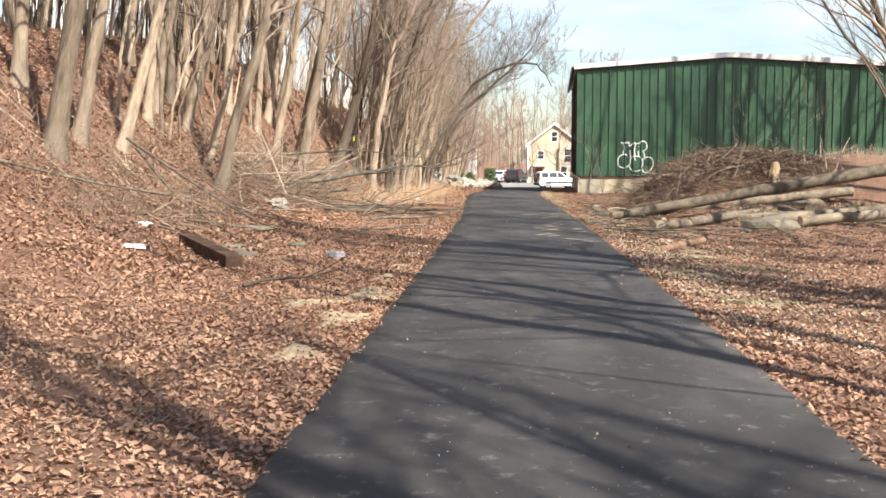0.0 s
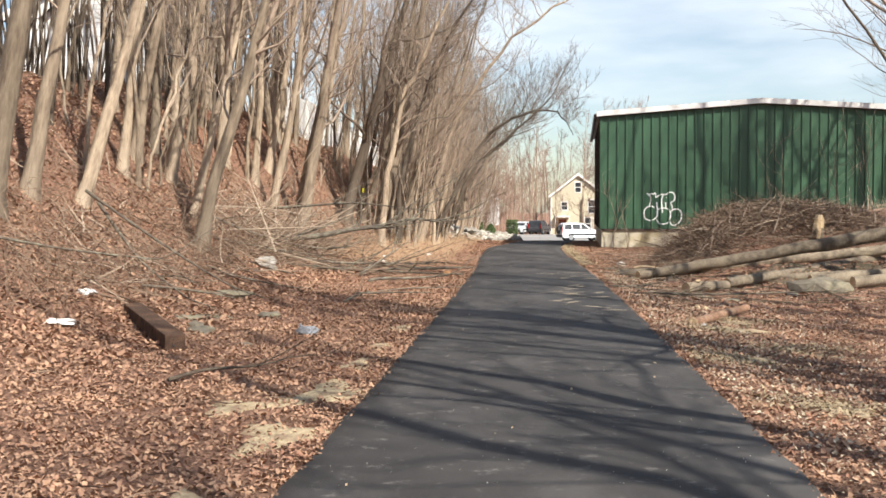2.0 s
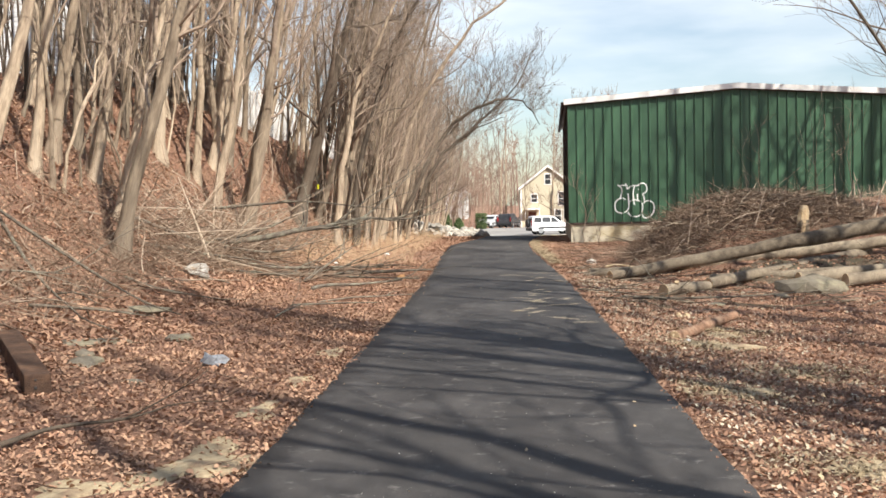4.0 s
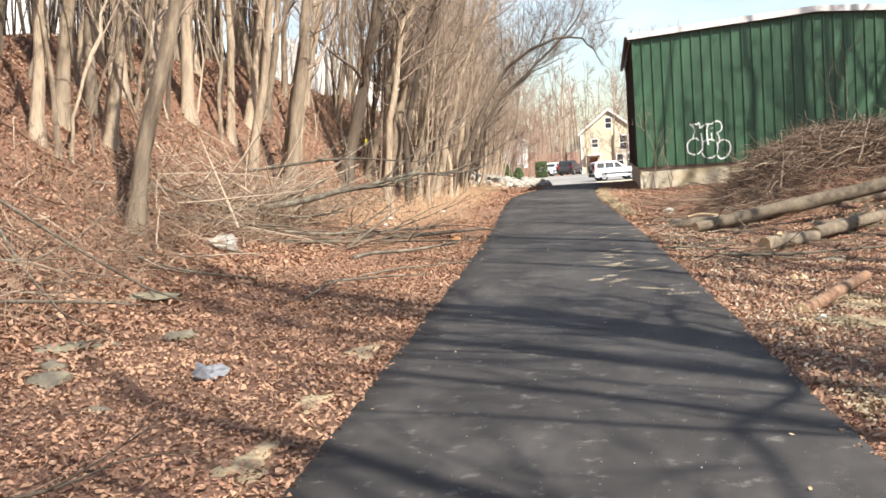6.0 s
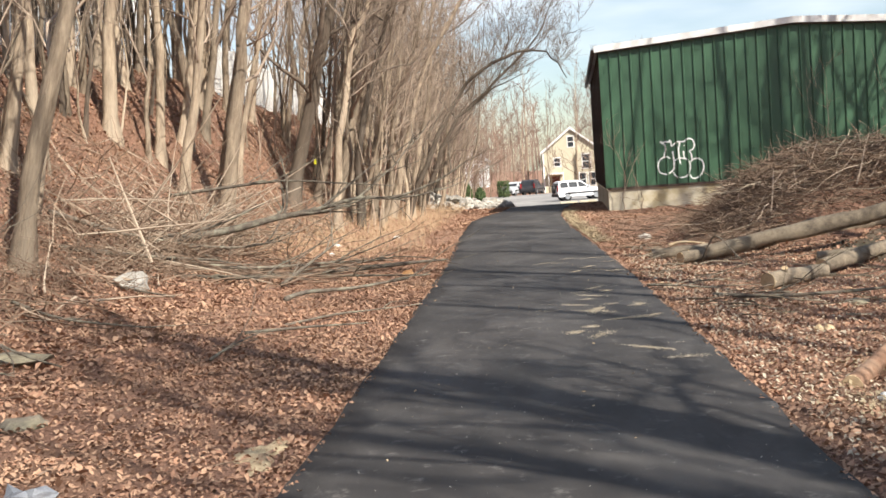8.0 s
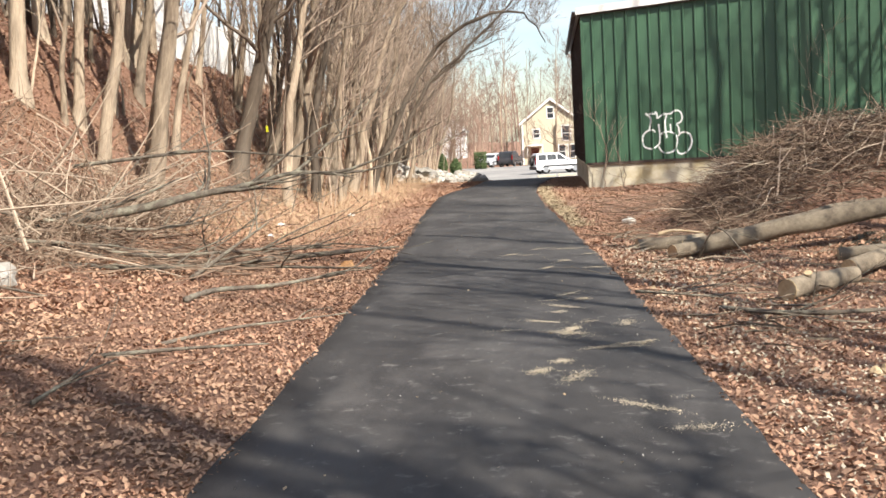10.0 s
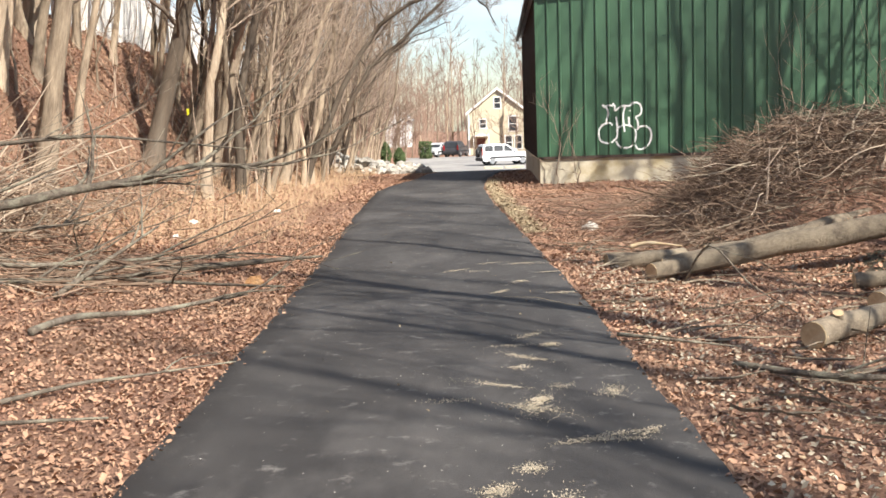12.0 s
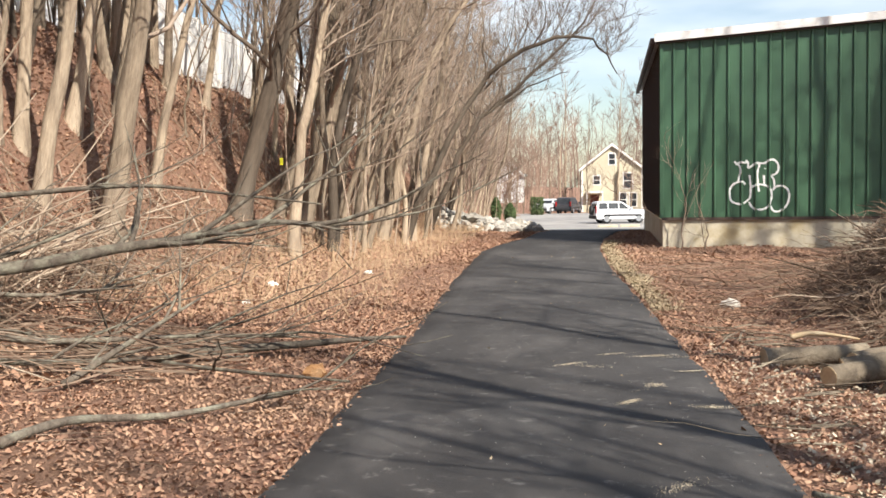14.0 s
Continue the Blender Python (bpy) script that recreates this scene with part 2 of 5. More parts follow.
def wobble(x, y, s, seed=0.0):
    return (np.sin(x * s * 1.3 + 1.7 * np.sin(y * s * 0.9 + seed)) + np.sin(y * s * 1.1 + 2.1 * np.sin(x * s * 0.7 + seed * 2 + 1))) * 0.5


FAR_Y, FAR_Z = [57, 88, 97, 125, 165, 400], [0, -1.1, -1.22, -1.25, -2.1, -2.1]


def ground_z(x, y):
    """Height of the ground: a bank with a plateau on the west, a brush berm on the east, a gentle fall to the north."""
    x, y = np.asarray(x, float), np.asarray(y, float)
    toe = -4.6 + 0.9 * smooth01((y - 32) / 28)
    u = (toe - x) * (1 + 0.2 * smooth01((y - 33) / 15))
    hill = np.interp(u, [-2.6, 0, 1, 2, 3, 4, 5, 6, 7, 9, 14], [0, 0.06, 0.33, 0.72, 1.4, 2.3, 3.3, 4.1, 4.6, 5.0, 5.3])
    hill = hill + 0.8 * smooth01((u - 2.6) / 3) * np.exp(-((y - 39) / 7.0) ** 2)
    hill = hill * (1 - 0.8 * smooth01((y - 78) / 35))
    rough = smooth01((np.abs(x - 0.25) - 1.9) / 1.5)
    berm = (1.25 + 0.5 * smooth01((x - 7.5) / 3)) * smooth01((x - 2.7) / 3.8) * np.exp(-((y - 33.6) / 4.0) ** 2) * (1 - smooth01((x - 22) / 10))
    east = -0.12 * smooth01((x - 1.9) / 1.4) * (1 - 0.8 * smooth01((y - 38) / 8))
    far = np.interp(y, FAR_Y, FAR_Z)
    bumps = rough * (0.035 * wobble(x, y, 1.9) + 0.02 * wobble(x, y, 5.3, 2)) + 0.12 * smooth01((u - 1) / 2) * wobble(x, y, 1.1, 4) * (u < 8)
    return -0.03 + hill + berm + east + far + bumps


def gz(x, y):
    return float(ground_z(x, y))


# ---- ground ----
def steps(stops):
    out = []
    for a, b, d in stops:
        out += list(np.arange(a, b, d))
    return np.array(out)


gx = steps([(-900, -100, 80), (-100, -30, 7), (-30, -12, 1.0), (-12, 12, 0.25), (12, 30, 1.0), (30, 100, 7), (100, 901, 80)])
gy = steps([(-900, -60, 80), (-60, -10, 5), (-10, 62, 0.3), (62, 110, 1.2), (110, 200, 5), (200, 1001, 80)])
X, Y = np.meshgrid(gx, gy)
Z = ground_z(X, Y)
nx, ny = len(gx), len(gy)
idx = np.arange(nx * ny).reshape(ny, nx)
quads = np.stack([idx[:-1, :-1], idx[:-1, 1:], idx[1:, 1:], idx[1:, :-1]], -1).reshape(-1, 4)
ground = new("ground", mesh_of("ground", np.stack([X, Y, Z], -1).reshape(-1, 3).tolist(), quads.tolist(), M_GROUND, True))
tagged(ground, "brown soil under fallen leaves rising to a wooded bank", "ground", kind="structure")


def ribbon(name, left, right, y0, y1, dy, mat, lift, thick, rng, wob=0.03):
    """A paved strip between two edge lines given as (y, x) stops, draped on the level ground."""
    ys = np.arange(y0, y1 + dy * 0.5, dy)
    la, lb = zip(*left)
    ra, rb = zip(*right)
    V, F = [], []
    across = [0, 0.006, 0.1, 0.25, 0.4, 0.5, 0.6, 0.75, 0.9, 0.994, 1]
    n = len(across)
    for y in ys:
        xl, xr = np.interp(y, la, lb), np.interp(y, ra, rb)
        xl += wob * (math.sin(y * 2.3) + math.sin(y * 5.9 + 1) * 0.6) + rng.uniform(-wob, wob) * 0.6
        xr += wob * (math.sin(y * 2.9 + 2) + math.sin(y * 6.7) * 0.6) + rng.uniform(-wob, wob) * 0.6
        z = float(np.interp(y, FAR_Y, FAR_Z)) + lift
        for i in range(n):
            f = across[i]
            V.append((xl + (xr - xl) * f, y, z + 0.012 * (1 - (2 * f - 1) ** 2) - (thick if i in (0, n - 1) else 0)))
    for k in range(len(ys) - 1):
        for i in range(n - 1):
            a = k * n + i
            F.append((a, a + 1, a + n + 1, a + n))
    return new(name, mesh_of(name, V, F, mat, True))


rng = random.Random(5)
path = ribbon("path", [(-20, -1.23), (20, -1.25), (30, -1.33), (37.7, -1.55), (46, -1.64), (49, -1.38), (53, -0.75), (58, -0.35), (64, -0.2)],
              [(-20, 1.79), (20, 1.76), (27, 1.70), (34, 1.53), (41, 1.36), (47, 1.36), (52, 1.65), (64, 3.2)], -20, 64.4, 0.35, M_ASPHALT, 0.0, 0.05, rng, 0.012)
tagged(path, "freshly laid black asphalt walking path", "path", kind="structure")
lot = ribbon("parking_lot", [(64, -5.5), (75, -5.5), (135, -5.5)], [(64, 14), (66, 16), (135, 26)], 64, 134, 3, M_LOT, -0.002, 0.05, rng, 0.0)
tagged(lot, "sunlit worn grey asphalt parking lot", "parking lot", kind="structure")


# ---- green metal building ----
BW, BD, EAVE, RIDGE, SILL, PEAK = 13.52, 16.5, 5.52, 5.97, 0.72, 6.55
hall = empty("metal_building", pose(3.06, 48.4, 0, 0, 0, -2.5), "green ribbed sheet-metal hall on a concrete base", "building")


def roof_z(x):
    return EAVE + (RIDGE - EAVE) * (x / PEAK if x < PEAK else (BW - x) / (BW - PEAK))


def panel_mesh(w, h0, h1, mat):
    """A ribbed wall sheet, w wide, with the rib along its east edge; h0, h1: heights of its two sides."""
    prof = [(0, 0), (w - 0.062, 0), (w - 0.048, -0.052), (w - 0.014, -0.052), (w, 0)]
    V, F = [], []
    for x, y in prof:
        f = x / w
        V += [(x, y, SILL), (x, y, h0 + (h1 - h0) * f)]
    for i in range(len(prof) - 1):
        a = 2 * i
        F.append((a, a + 2, a + 3, a + 1))
    V += [(0, 0.03, SILL), (0, 0.03, h0), (w, 0.03, SILL), (w, 0.03, h1)]
    F += [(12, 10, 11, 13), (10, 0, 1, 11), (8, 12, 13, 9), (1, 3, 5, 7, 9, 13, 11), (10, 12, 8, 6, 4, 2, 0)]
    return mesh_of("wall_panel", V, F, mat)


part("foundation", box_mesh("foundation", (0.03, BW - 0.03, 0.0, BD, -0.5, SILL), M_CONC, 0.015), hall, "stained cream concrete foundation wall")
front = part("front_wall", box_mesh("front_wall", (0.1, BW - 0.1, 0.04, 0.14, SILL, EAVE - 0.02), M_GREEN), hall, "green ribbed gable wall")
npan = 38
pw = BW / npan
for i in range(npan):
    x = i * pw
    part("wall_panel", panel_mesh(pw, roof_z(x) - 0.02, roof_z(x + pw) - 0.02, M_GREEN), front, at=Matrix.Translation((x, 0, 0)))
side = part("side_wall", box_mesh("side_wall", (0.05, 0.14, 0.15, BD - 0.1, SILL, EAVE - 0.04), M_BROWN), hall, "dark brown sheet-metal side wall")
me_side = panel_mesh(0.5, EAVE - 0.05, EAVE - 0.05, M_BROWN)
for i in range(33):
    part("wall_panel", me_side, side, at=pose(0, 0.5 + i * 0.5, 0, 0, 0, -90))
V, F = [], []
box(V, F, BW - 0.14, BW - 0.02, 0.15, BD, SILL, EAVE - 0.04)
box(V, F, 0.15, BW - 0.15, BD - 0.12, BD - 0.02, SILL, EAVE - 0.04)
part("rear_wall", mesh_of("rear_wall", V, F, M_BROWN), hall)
V = [(-0.16, -0.14, EAVE), (PEAK, -0.14, RIDGE + 0.01), (BW + 0.16, -0.14, EAVE), (-0.16, BD + 0.1, EAVE), (PEAK, BD + 0.1, RIDGE + 0.01), (BW + 0.16, BD + 0.1, EAVE)]
V += [(x, y, z + 0.07) for x, y, z in V]
F = [(0, 1, 4, 3), (1, 2, 5, 4), (6, 9, 10, 7), (7, 10, 11, 8), (0, 6, 7, 1), (1, 7, 8, 2), (3, 4, 10, 9), (4, 5, 11, 10), (0, 3, 9, 6), (2, 8, 11, 5)]
part("roof", mesh_of("roof", V, F, M_WHITE), hall, "low-pitched white metal roof")
for s in (0, 1):
    V, F = [], []
    xa, xb = (-0.19, PEAK) if s == 0 else (PEAK, BW + 0.19)
    za, zb = (EAVE - 0.02, RIDGE) if s == 0 else (RIDGE, EAVE - 0.02)
    for y in (-0.21, -0.145):
        V += [(xa, y, za - 0.07), (xb, y, zb - 0.07), (xb, y, zb + 0.14), (xa, y, za + 0.14)]
    F = [(0, 1, 2, 3), (7, 6, 5, 4), (3, 2, 6, 7), (0, 4, 5, 1), (0, 3, 7, 4), (1, 5, 6, 2)]
    part("gable_trim", mesh_of("gable_trim", V, F, M_WHITE), hall, "white gable trim")
    V, F = [], []
    for y in (-0.135, -0.045):
        V += [(xa + 0.05 * (1 - s), y, za - 0.12), (xb - 0.05 * s, y, zb - 0.12), (xb - 0.05 * s, y, zb - 0.03), (xa + 0.05 * (1 - s), y, za - 0.03)]
    F = [(0, 1, 2, 3), (7, 6, 5, 4), (3, 2, 6, 7), (0, 4, 5, 1), (0, 3, 7, 4), (1, 5, 6, 2)]
    part("trim_flashing", mesh_of("trim_flashing", V, F, M_BROWN), hall, "dark flashing under the gable trim")
part("gutter", box_mesh("gutter", (-0.30, -0.17, -0.13, BD + 0.05, EAVE - 0.14, EAVE + 0.02), M_BROWN, 0.02), hall, "dark brown eave gutter")
part("base_flashing", box_mesh("base_flashing", (0.0, BW, -0.068, -0.054, SILL - 0.05, SILL + 0.03), M_BROWN), hall)
part("corner_trim", box_mesh("corner_trim", (-0.045, 0.045, -0.058, -0.004, SILL, EAVE - 0.05), M_GREEN, 0.006), hall)


def spline(points, n=8):
    out = []
    p = [points[0]] + list(points) + [points[-1]]
    for i in range(1, len(p) - 2):
        for k in range(n):
            t = k / n
            a, b, c, d = (Vector(q) for q in p[i - 1:i + 3])
            out.append(0.5 * ((2 * b) + (c - a) * t + (2 * a - 5 * b + 4 * c - d) * t * t + (3 * b - a - 3 * c + d) * t ** 3))
    return out + [Vector(p[-2])]


# spray-painted outlines, from a lower west corner: letters above, bubbles below
letters = [
    [(72, 266), (88, 256), (104, 263)],
    [(80, 256), (98, 243), (104, 213), (96, 178), (92, 163)],
    [(104, 263), (128, 260), (134, 270), (142, 258), (145, 232), (165, 246), (185, 258)],
    [(185, 258), (199, 248), (190, 208), (192, 158), (198, 108)],
    [(185, 258), (225, 256), (245, 270), (270, 273), (290, 256), (295, 223), (282, 200), (262, 190), (272, 168), (275, 128), (265, 116)],
    [(228, 230), (229, 225)],
    [(222, 193), (224, 148)],
]
bubbles = [
    [(150, 196), (154, 158), (156, 118), (152, 78), (135, 60), (120, 48)],
    [(128, 146), (118, 160), (95, 160), (68, 148), (52, 123), (50, 93), (58, 63), (80, 50), (108, 43)],
    [(162, 133), (190, 146), (225, 143), (250, 128), (262, 98), (258, 63), (245, 33), (220, 18), (190, 16)],
    [(180, 16), (160, 33), (148, 56)],
    [(270, 123), (290, 136), (318, 136), (342, 118), (350, 83), (342, 48), (325, 23), (295, 6), (270, 10), (258, 33)],
]
V, F = [], []
for s in letters + bubbles:
    pts = spline([(0.513 * (a - 48), 0.513 * b, 0) for a, b in s], 14)
    b0 = len(V)
    for i, p in enumerate(pts):
        d = (pts[min(i + 1, len(pts) - 1)] - pts[max(i - 1, 0)]).normalized()
        o = Vector((-d.y, d.x, 0)) * (2.7 + 0.35 * math.sin(i * 0.5))
        for q in (p + o, p - o):
            x = 1.78 + q.x / 100
            rib = np.interp(x % pw, [pw - 0.066, pw - 0.05, pw - 0.012, pw], [0, 0.052, 0.052, 0])
            V.append((x, -0.006 - float(rib), 0.86 + q.y / 100))
    F += [(b0 + 2 * i, b0 + 2 * i + 1, b0 + 2 * i + 3, b0 + 2 * i + 2) for i in range(len(pts) - 1)]
me = mesh_of("graffiti", V, F, M_SPRAY)
part("graffiti", me, hall, "white spray-painted bubble-letter outline")


# ---- trees ----
def grow(rng, height, r0, first=0.35, limbs=10, subs=5, twigs=3, reach=0.3, crook=0.25, spine=None, bias=0.0, leaders=1, fine=1, thin=0.0045):
    """Trunk and crown of a bare tree that stands at the origin. bias: pull of the limbs to +x; leaders: steep forks of the stem."""
    tv, tf, cv, cf = [], [], [], []
    k = 18
    a1, a2 = rng.uniform(0, 6.3), rng.uniform(0, 6.3)
    pts, rad = [], []
    kink = Vector((0, 0, 0))
    for i in range(k + 1):
        f = i / k
        z = -0.6 + (height + 0.6) * f ** 1.2
        kink = kink + Vector((rng.gauss(0, 1), rng.gauss(0, 1), 0)) * crook * 0.15
        pts.append(kink * min(1, f * 3) + Vector((crook * (math.sin(a1 + f * 4.2) + 0.3 * math.sin(a2 + f * 11)) * f, crook * (math.sin(a2 + f * 3.7) + 0.3 * math.sin(a1 + f * 9)) * f, z)))
        if spine:
            pts[-1] = spine[min(int(f * (len(spine) - 1)), len(spine) - 1)] + kink * 0.5 + Vector((rng.gauss(0, 0.05), 0, rng.gauss(0, 0.05)))
        flare = 1 + 0.6 * math.exp(-max(z, 0) / 0.22)
        rad.append(r0 * (flare * (1 - 0.86 * f) + 0.01) * rng.uniform(0.95, 1.06))
    tube(tv, tf, pts, rad, 10, rough=0.07, rng=rng)

    def at(f):
        x = f * k
        i = min(int(x), k - 1)
        return pts[i].lerp(pts[i + 1], x - i), rad[i] + (rad[i + 1] - rad[i]) * (x - i)

    def bough(start, direction, length, r, seg, n, bend, V=cv, F=cf):
        p, out, rr = Vector(start), [Vector(start)], [r]
        d = direction.normalized()
        for s in range(seg):
            d = (d + Vector((rng.uniform(-bend, bend), rng.uniform(-bend, bend), rng.uniform(-bend * 0.6, bend) + 0.05))).normalized()
            p = p + d * (length / seg)
            out.append(p.copy())
            rr.append(max(r * (1 - (s + 1) / seg * 0.85), thin * 0.6))
        tube(V, F, out, rr, n, cap=False)
        return out, rr

    for i in range(limbs + leaders):
        lead = i >= limbs
        f = rng.uniform(0.3, 0.5) if lead else first + (0.97 - first) * (i + rng.random()) / limbs
        p, r = at(f)
        az = rng.uniform(0, 6.3)
        up = rng.uniform(2.4, 3.6) if lead else rng.uniform(0.1, 1.4)
        length = height * (0.5 if lead else reach * (1.15 - f)) * rng.uniform(0.65, 1.3) + 0.5
        ob, rb = bough(p, Vector((math.cos(az) + bias, math.sin(az), up)), length, r * (rng.uniform(0.6, 0.75) if lead else rng.uniform(0.2, 0.42)), 7, 5 if fine else 3, 0.16 if lead else 0.42)
        for j in range(subs):
            q = rng.randint(1, 6)
            dirn = (ob[q + 1] - ob[q]).normalized() + Vector((rng.uniform(-1, 1) + bias * 0.5, rng.uniform(-1, 1), rng.uniform(-0.35, 0.7))) * 0.8
            os_, rs = bough(ob[q], dirn, min(length, 3.2) * rng.uniform(0.35, 0.65), max(rb[q] * 0.5, thin * 1.4), 3, 3, 0.5)
            for t in range(twigs):
                w = rng.randint(1, len(os_) - 2)
                dirn = (os_[w + 1] - os_[w]).normalized() + Vector((rng.uniform(-1, 1), rng.uniform(-1, 1), rng.uniform(-0.4, 0.7))) * 0.9
                bough(os_[w], dirn, min(length, 3.0) * rng.uniform(0.15, 0.34) + 0.1, max(rs[w] * 0.6, thin), 2, 3, 0.5)
    return (tv, tf), (cv, cf)


def tree_thing(seed, height, r0, bark, label, group="", twig=None, **kw):
    rng = random.Random(seed)
    t, c = grow(rng, height, r0, **kw)
    ob = empty("tree", Matrix.Identity(4), label, "tree", group)
    part("trunk", mesh_of("trunk", *t, bark, True), ob)
    part("crown", mesh_of("crown", *c, twig or M_TWIG, True), ob, "bare twigs and limbs")
    return ob


def stand(x, y, lean=0.0, turn=0.0, scale=1.0, lean_y=0.0):
    """A pose on the ground: lean to the east and to the north, in degrees."""
    return Matrix.Translation((x, y, gz(x, y))) @ Euler((radians(-lean_y), radians(lean), 0)).to_matrix().to_4x4() @ pose(0, 0, 0, 0, 0, turn) @ Matrix.Scale(scale, 4)


kinds = []
for i in range(8):
    h, r = [(12, 0.10), (13, 0.12), (11, 0.075), (14, 0.14), (12.5, 0.11), (10, 0.06), (13.5, 0.13), (9, 0.05)][i]
    kinds.append(tree_thing(100 + i, h, r, M_BARK, "slender bare tree with grey-brown bark on a leafy bank", "trees on the bank", first=0.3 + 0.06 * (i % 3), limbs=12, subs=4, twigs=3, reach=0.3, crook=0.55, leaders=i % 3))
verge = []
for i in range(5):
    verge.append(tree_thing(150 + i, 10.5 + i % 3, 0.075 + 0.015 * (i % 3), M_BARK, "slender bare tree with limbs reaching over the path", "trees on the bank", first=0.28, limbs=15, subs=4, twigs=4, reach=0.36, crook=0.4, bias=0.45, leaders=1, thin=0.005))
dark = tree_thing(120, 13, 0.15, M_DARKBARK, "dark-barked bare tree leaning over the path", "trees on the bank", first=0.25, limbs=14, subs=5, twigs=5, reach=0.36, crook=0.5, twig=M_DARKTWIG)
slim_dark = tree_thing(121, 12, 0.085, M_DARKBARK, "slender dark-barked bare tree on the bank", "trees on the bank", first=0.36, limbs=11, subs=5, twigs=3, crook=0.5, twig=M_DARKTWIG)
used = set()


def plant(kind, x, y, lean=6.0, turn=0.0, scale=1.0, lean_y=0.0):
    """Puts a tree; the first of a kind stands itself, the others are copies."""
    m = stand(x, y, lean, turn, scale, lean_y)
    if kind.name not in used:
        used.add(kind.name)
        kind.matrix_basis = m
        return kind
    return copy_thing(kind, m)


# trees that stand out: x, y, lean to the east, radius, height
def own_tree(i, x, y, lean, r, h, bark=None, label="bare tree with pale grey-brown bark on the bank", first=0.34, bias=0.15):
    t, c = grow(random.Random(500 + i), h, r, first=first, limbs=13, subs=5, twigs=4, reach=0.3, crook=0.22, bias=bias, leaders=i % 3)
    ob = empty("tree", stand(x, y, lean, 0, 1, (i * 37) % 7 - 3), label, "tree", "trees on the bank")
    part("trunk", mesh_of("trunk", *t, bark or M_BARK, True), ob)
    part("crown", mesh_of("crown", *c, M_DARKTWIG if bark else M_TWIG, True), ob, "bare twigs and limbs")


near_rows = [(-7.78, 17.6, 12, 0.21), (-8.18, 19.7, 11, 0.15), (-7.89, 21.1, 15, 0.13), (-9.3, 19.5, 1, 0.14), (-6.66, 24.2, 15, 0.165), (-7.6, 26.6, 12, 0.105), (-8.7, 25.3, 4, 0.12), (-9.1, 27.1, 10, 0.15), (-9.3, 29.0, 5, 0.13), (-8.5, 27.9, 11, 0.14)]
mid_rows = [(-9.08, 34.3, 5, 0.18), (-8.4, 35.4, 4.5, 0.125), (-7.6, 34.4, 8.5, 0.14), (-8.5, 37.6, 9, 0.145), (-6.95, 35.5, 12.5, 0.21), (-7.3, 35.9, 13, 0.115), (-7.5, 39.1, 10, 0.11), (-8.5, 39.7, 6.8, 0.13), (-9.6, 31.5, 3, 0.13), (-10.2, 35.0, 4, 0.14)]
top_rows = [(-9.0, 41.0, 5, 0.12), (-9.6, 42.5, 4, 0.10), (-8.9, 43.6, 7, 0.12), (-9.9, 44.0, 3, 0.11), (-8.6, 45.6, 6, 0.10), (-10.4, 40.2, 4, 0.12)]
far_rows = [(-6.35, 44.0, 14, 0.14), (-5.93, 44.5, 12.5, 0.20), (-5.93, 51.7, 4.3, 0.16), (-5.82, 53.5, 4.6, 0.16), (-5.65, 55.2, 10, 0.18), (-6.02, 49.5, 8.7, 0.15), (-5.85, 58.0, 7.6, 0.18)]
for i, (x, y, lean, r) in enumerate(near_rows + mid_rows + far_rows + top_rows):
    own_tree(i, x, y, lean, r, 11 + (i * 5) % 4)
own_tree(40, -6.7, 41.9, 15, 0.25, 13, M_DARKBARK, "stout dark-barked bare tree leaning over the path", 0.28, 0.3)
own_tree(41, -6.2, 47.0, 9, 0.11, 12, M_DARKBARK, "dark-barked bare tree leaning over the path", 0.25, 0.4)
own_tree(42, -5.6, 60.5, 14, 0.14, 12, M_DARKBARK, "dark-barked bare tree leaning over the path", 0.25, 0.4)
rng = random.Random(11)
placed = [row[:2] for row in near_rows + mid_rows + far_rows] + [(-6.7, 41.9)]
while len(placed) < 140:
    y = rng.uniform(15, 78)
    toe = -4.6 + 0.9 * float(smooth01((y - 32) / 28))
    u = rng.uniform(0.4, 9) if y < 40 else abs(rng.gauss(0, 3)) - 0.3
    if y < 40 and (u < 2.6 or rng.random() < 0.55):
        continue
    x = toe - u
    if (y < 33 and x > -9.4) or (y < 43 and x > -7.4):
        continue
    if y > 29 and 0.292 < (0.39 - x) / (y - 18.3) < 0.345:  # a gap among the trees shows the bank
        continue
    if min((x - a) ** 2 + (y - b) ** 2 for a, b in placed) < 0.35:
        continue
    placed.append((x, y))
    near_path = max(0.0, 1 - u / 3) if y > 38 else 0
    if y > 43 and u < 2.4 and rng.random() < 0.6:
        plant(verge[rng.randrange(5)], x, y, rng.gauss(7, 3), rng.uniform(-35, 35), rng.uniform(0.75, 1.1), rng.gauss(0, 3))
    else:
        plant(slim_dark if rng.random() < 0.16 else kinds[rng.randrange(8)], x, y, rng.gauss(4, 4) + near_path * rng.uniform(0, 4), rng.uniform(0, 360), rng.uniform(0.7, 1.1), rng.gauss(0, 3))

# slender stems crowding the slope
n = 0
while n < 62:
    y = rng.uniform(23, 60)
    x = -8.2 - 3.6 * rng.random() + 0.06 * max(0, y - 40)
    if 0.292 < (0.39 - x) / (y - 18.3) < 0.345 and y > 29:
        continue
    n += 1
    plant(slim_dark if n % 5 == 0 else kinds[(0, 2, 4, 5, 7)[n % 5]], x, y, rng.gauss(5, 4), rng.uniform(0, 360), rng.uniform(0.7, 1.0), rng.gauss(0, 3))

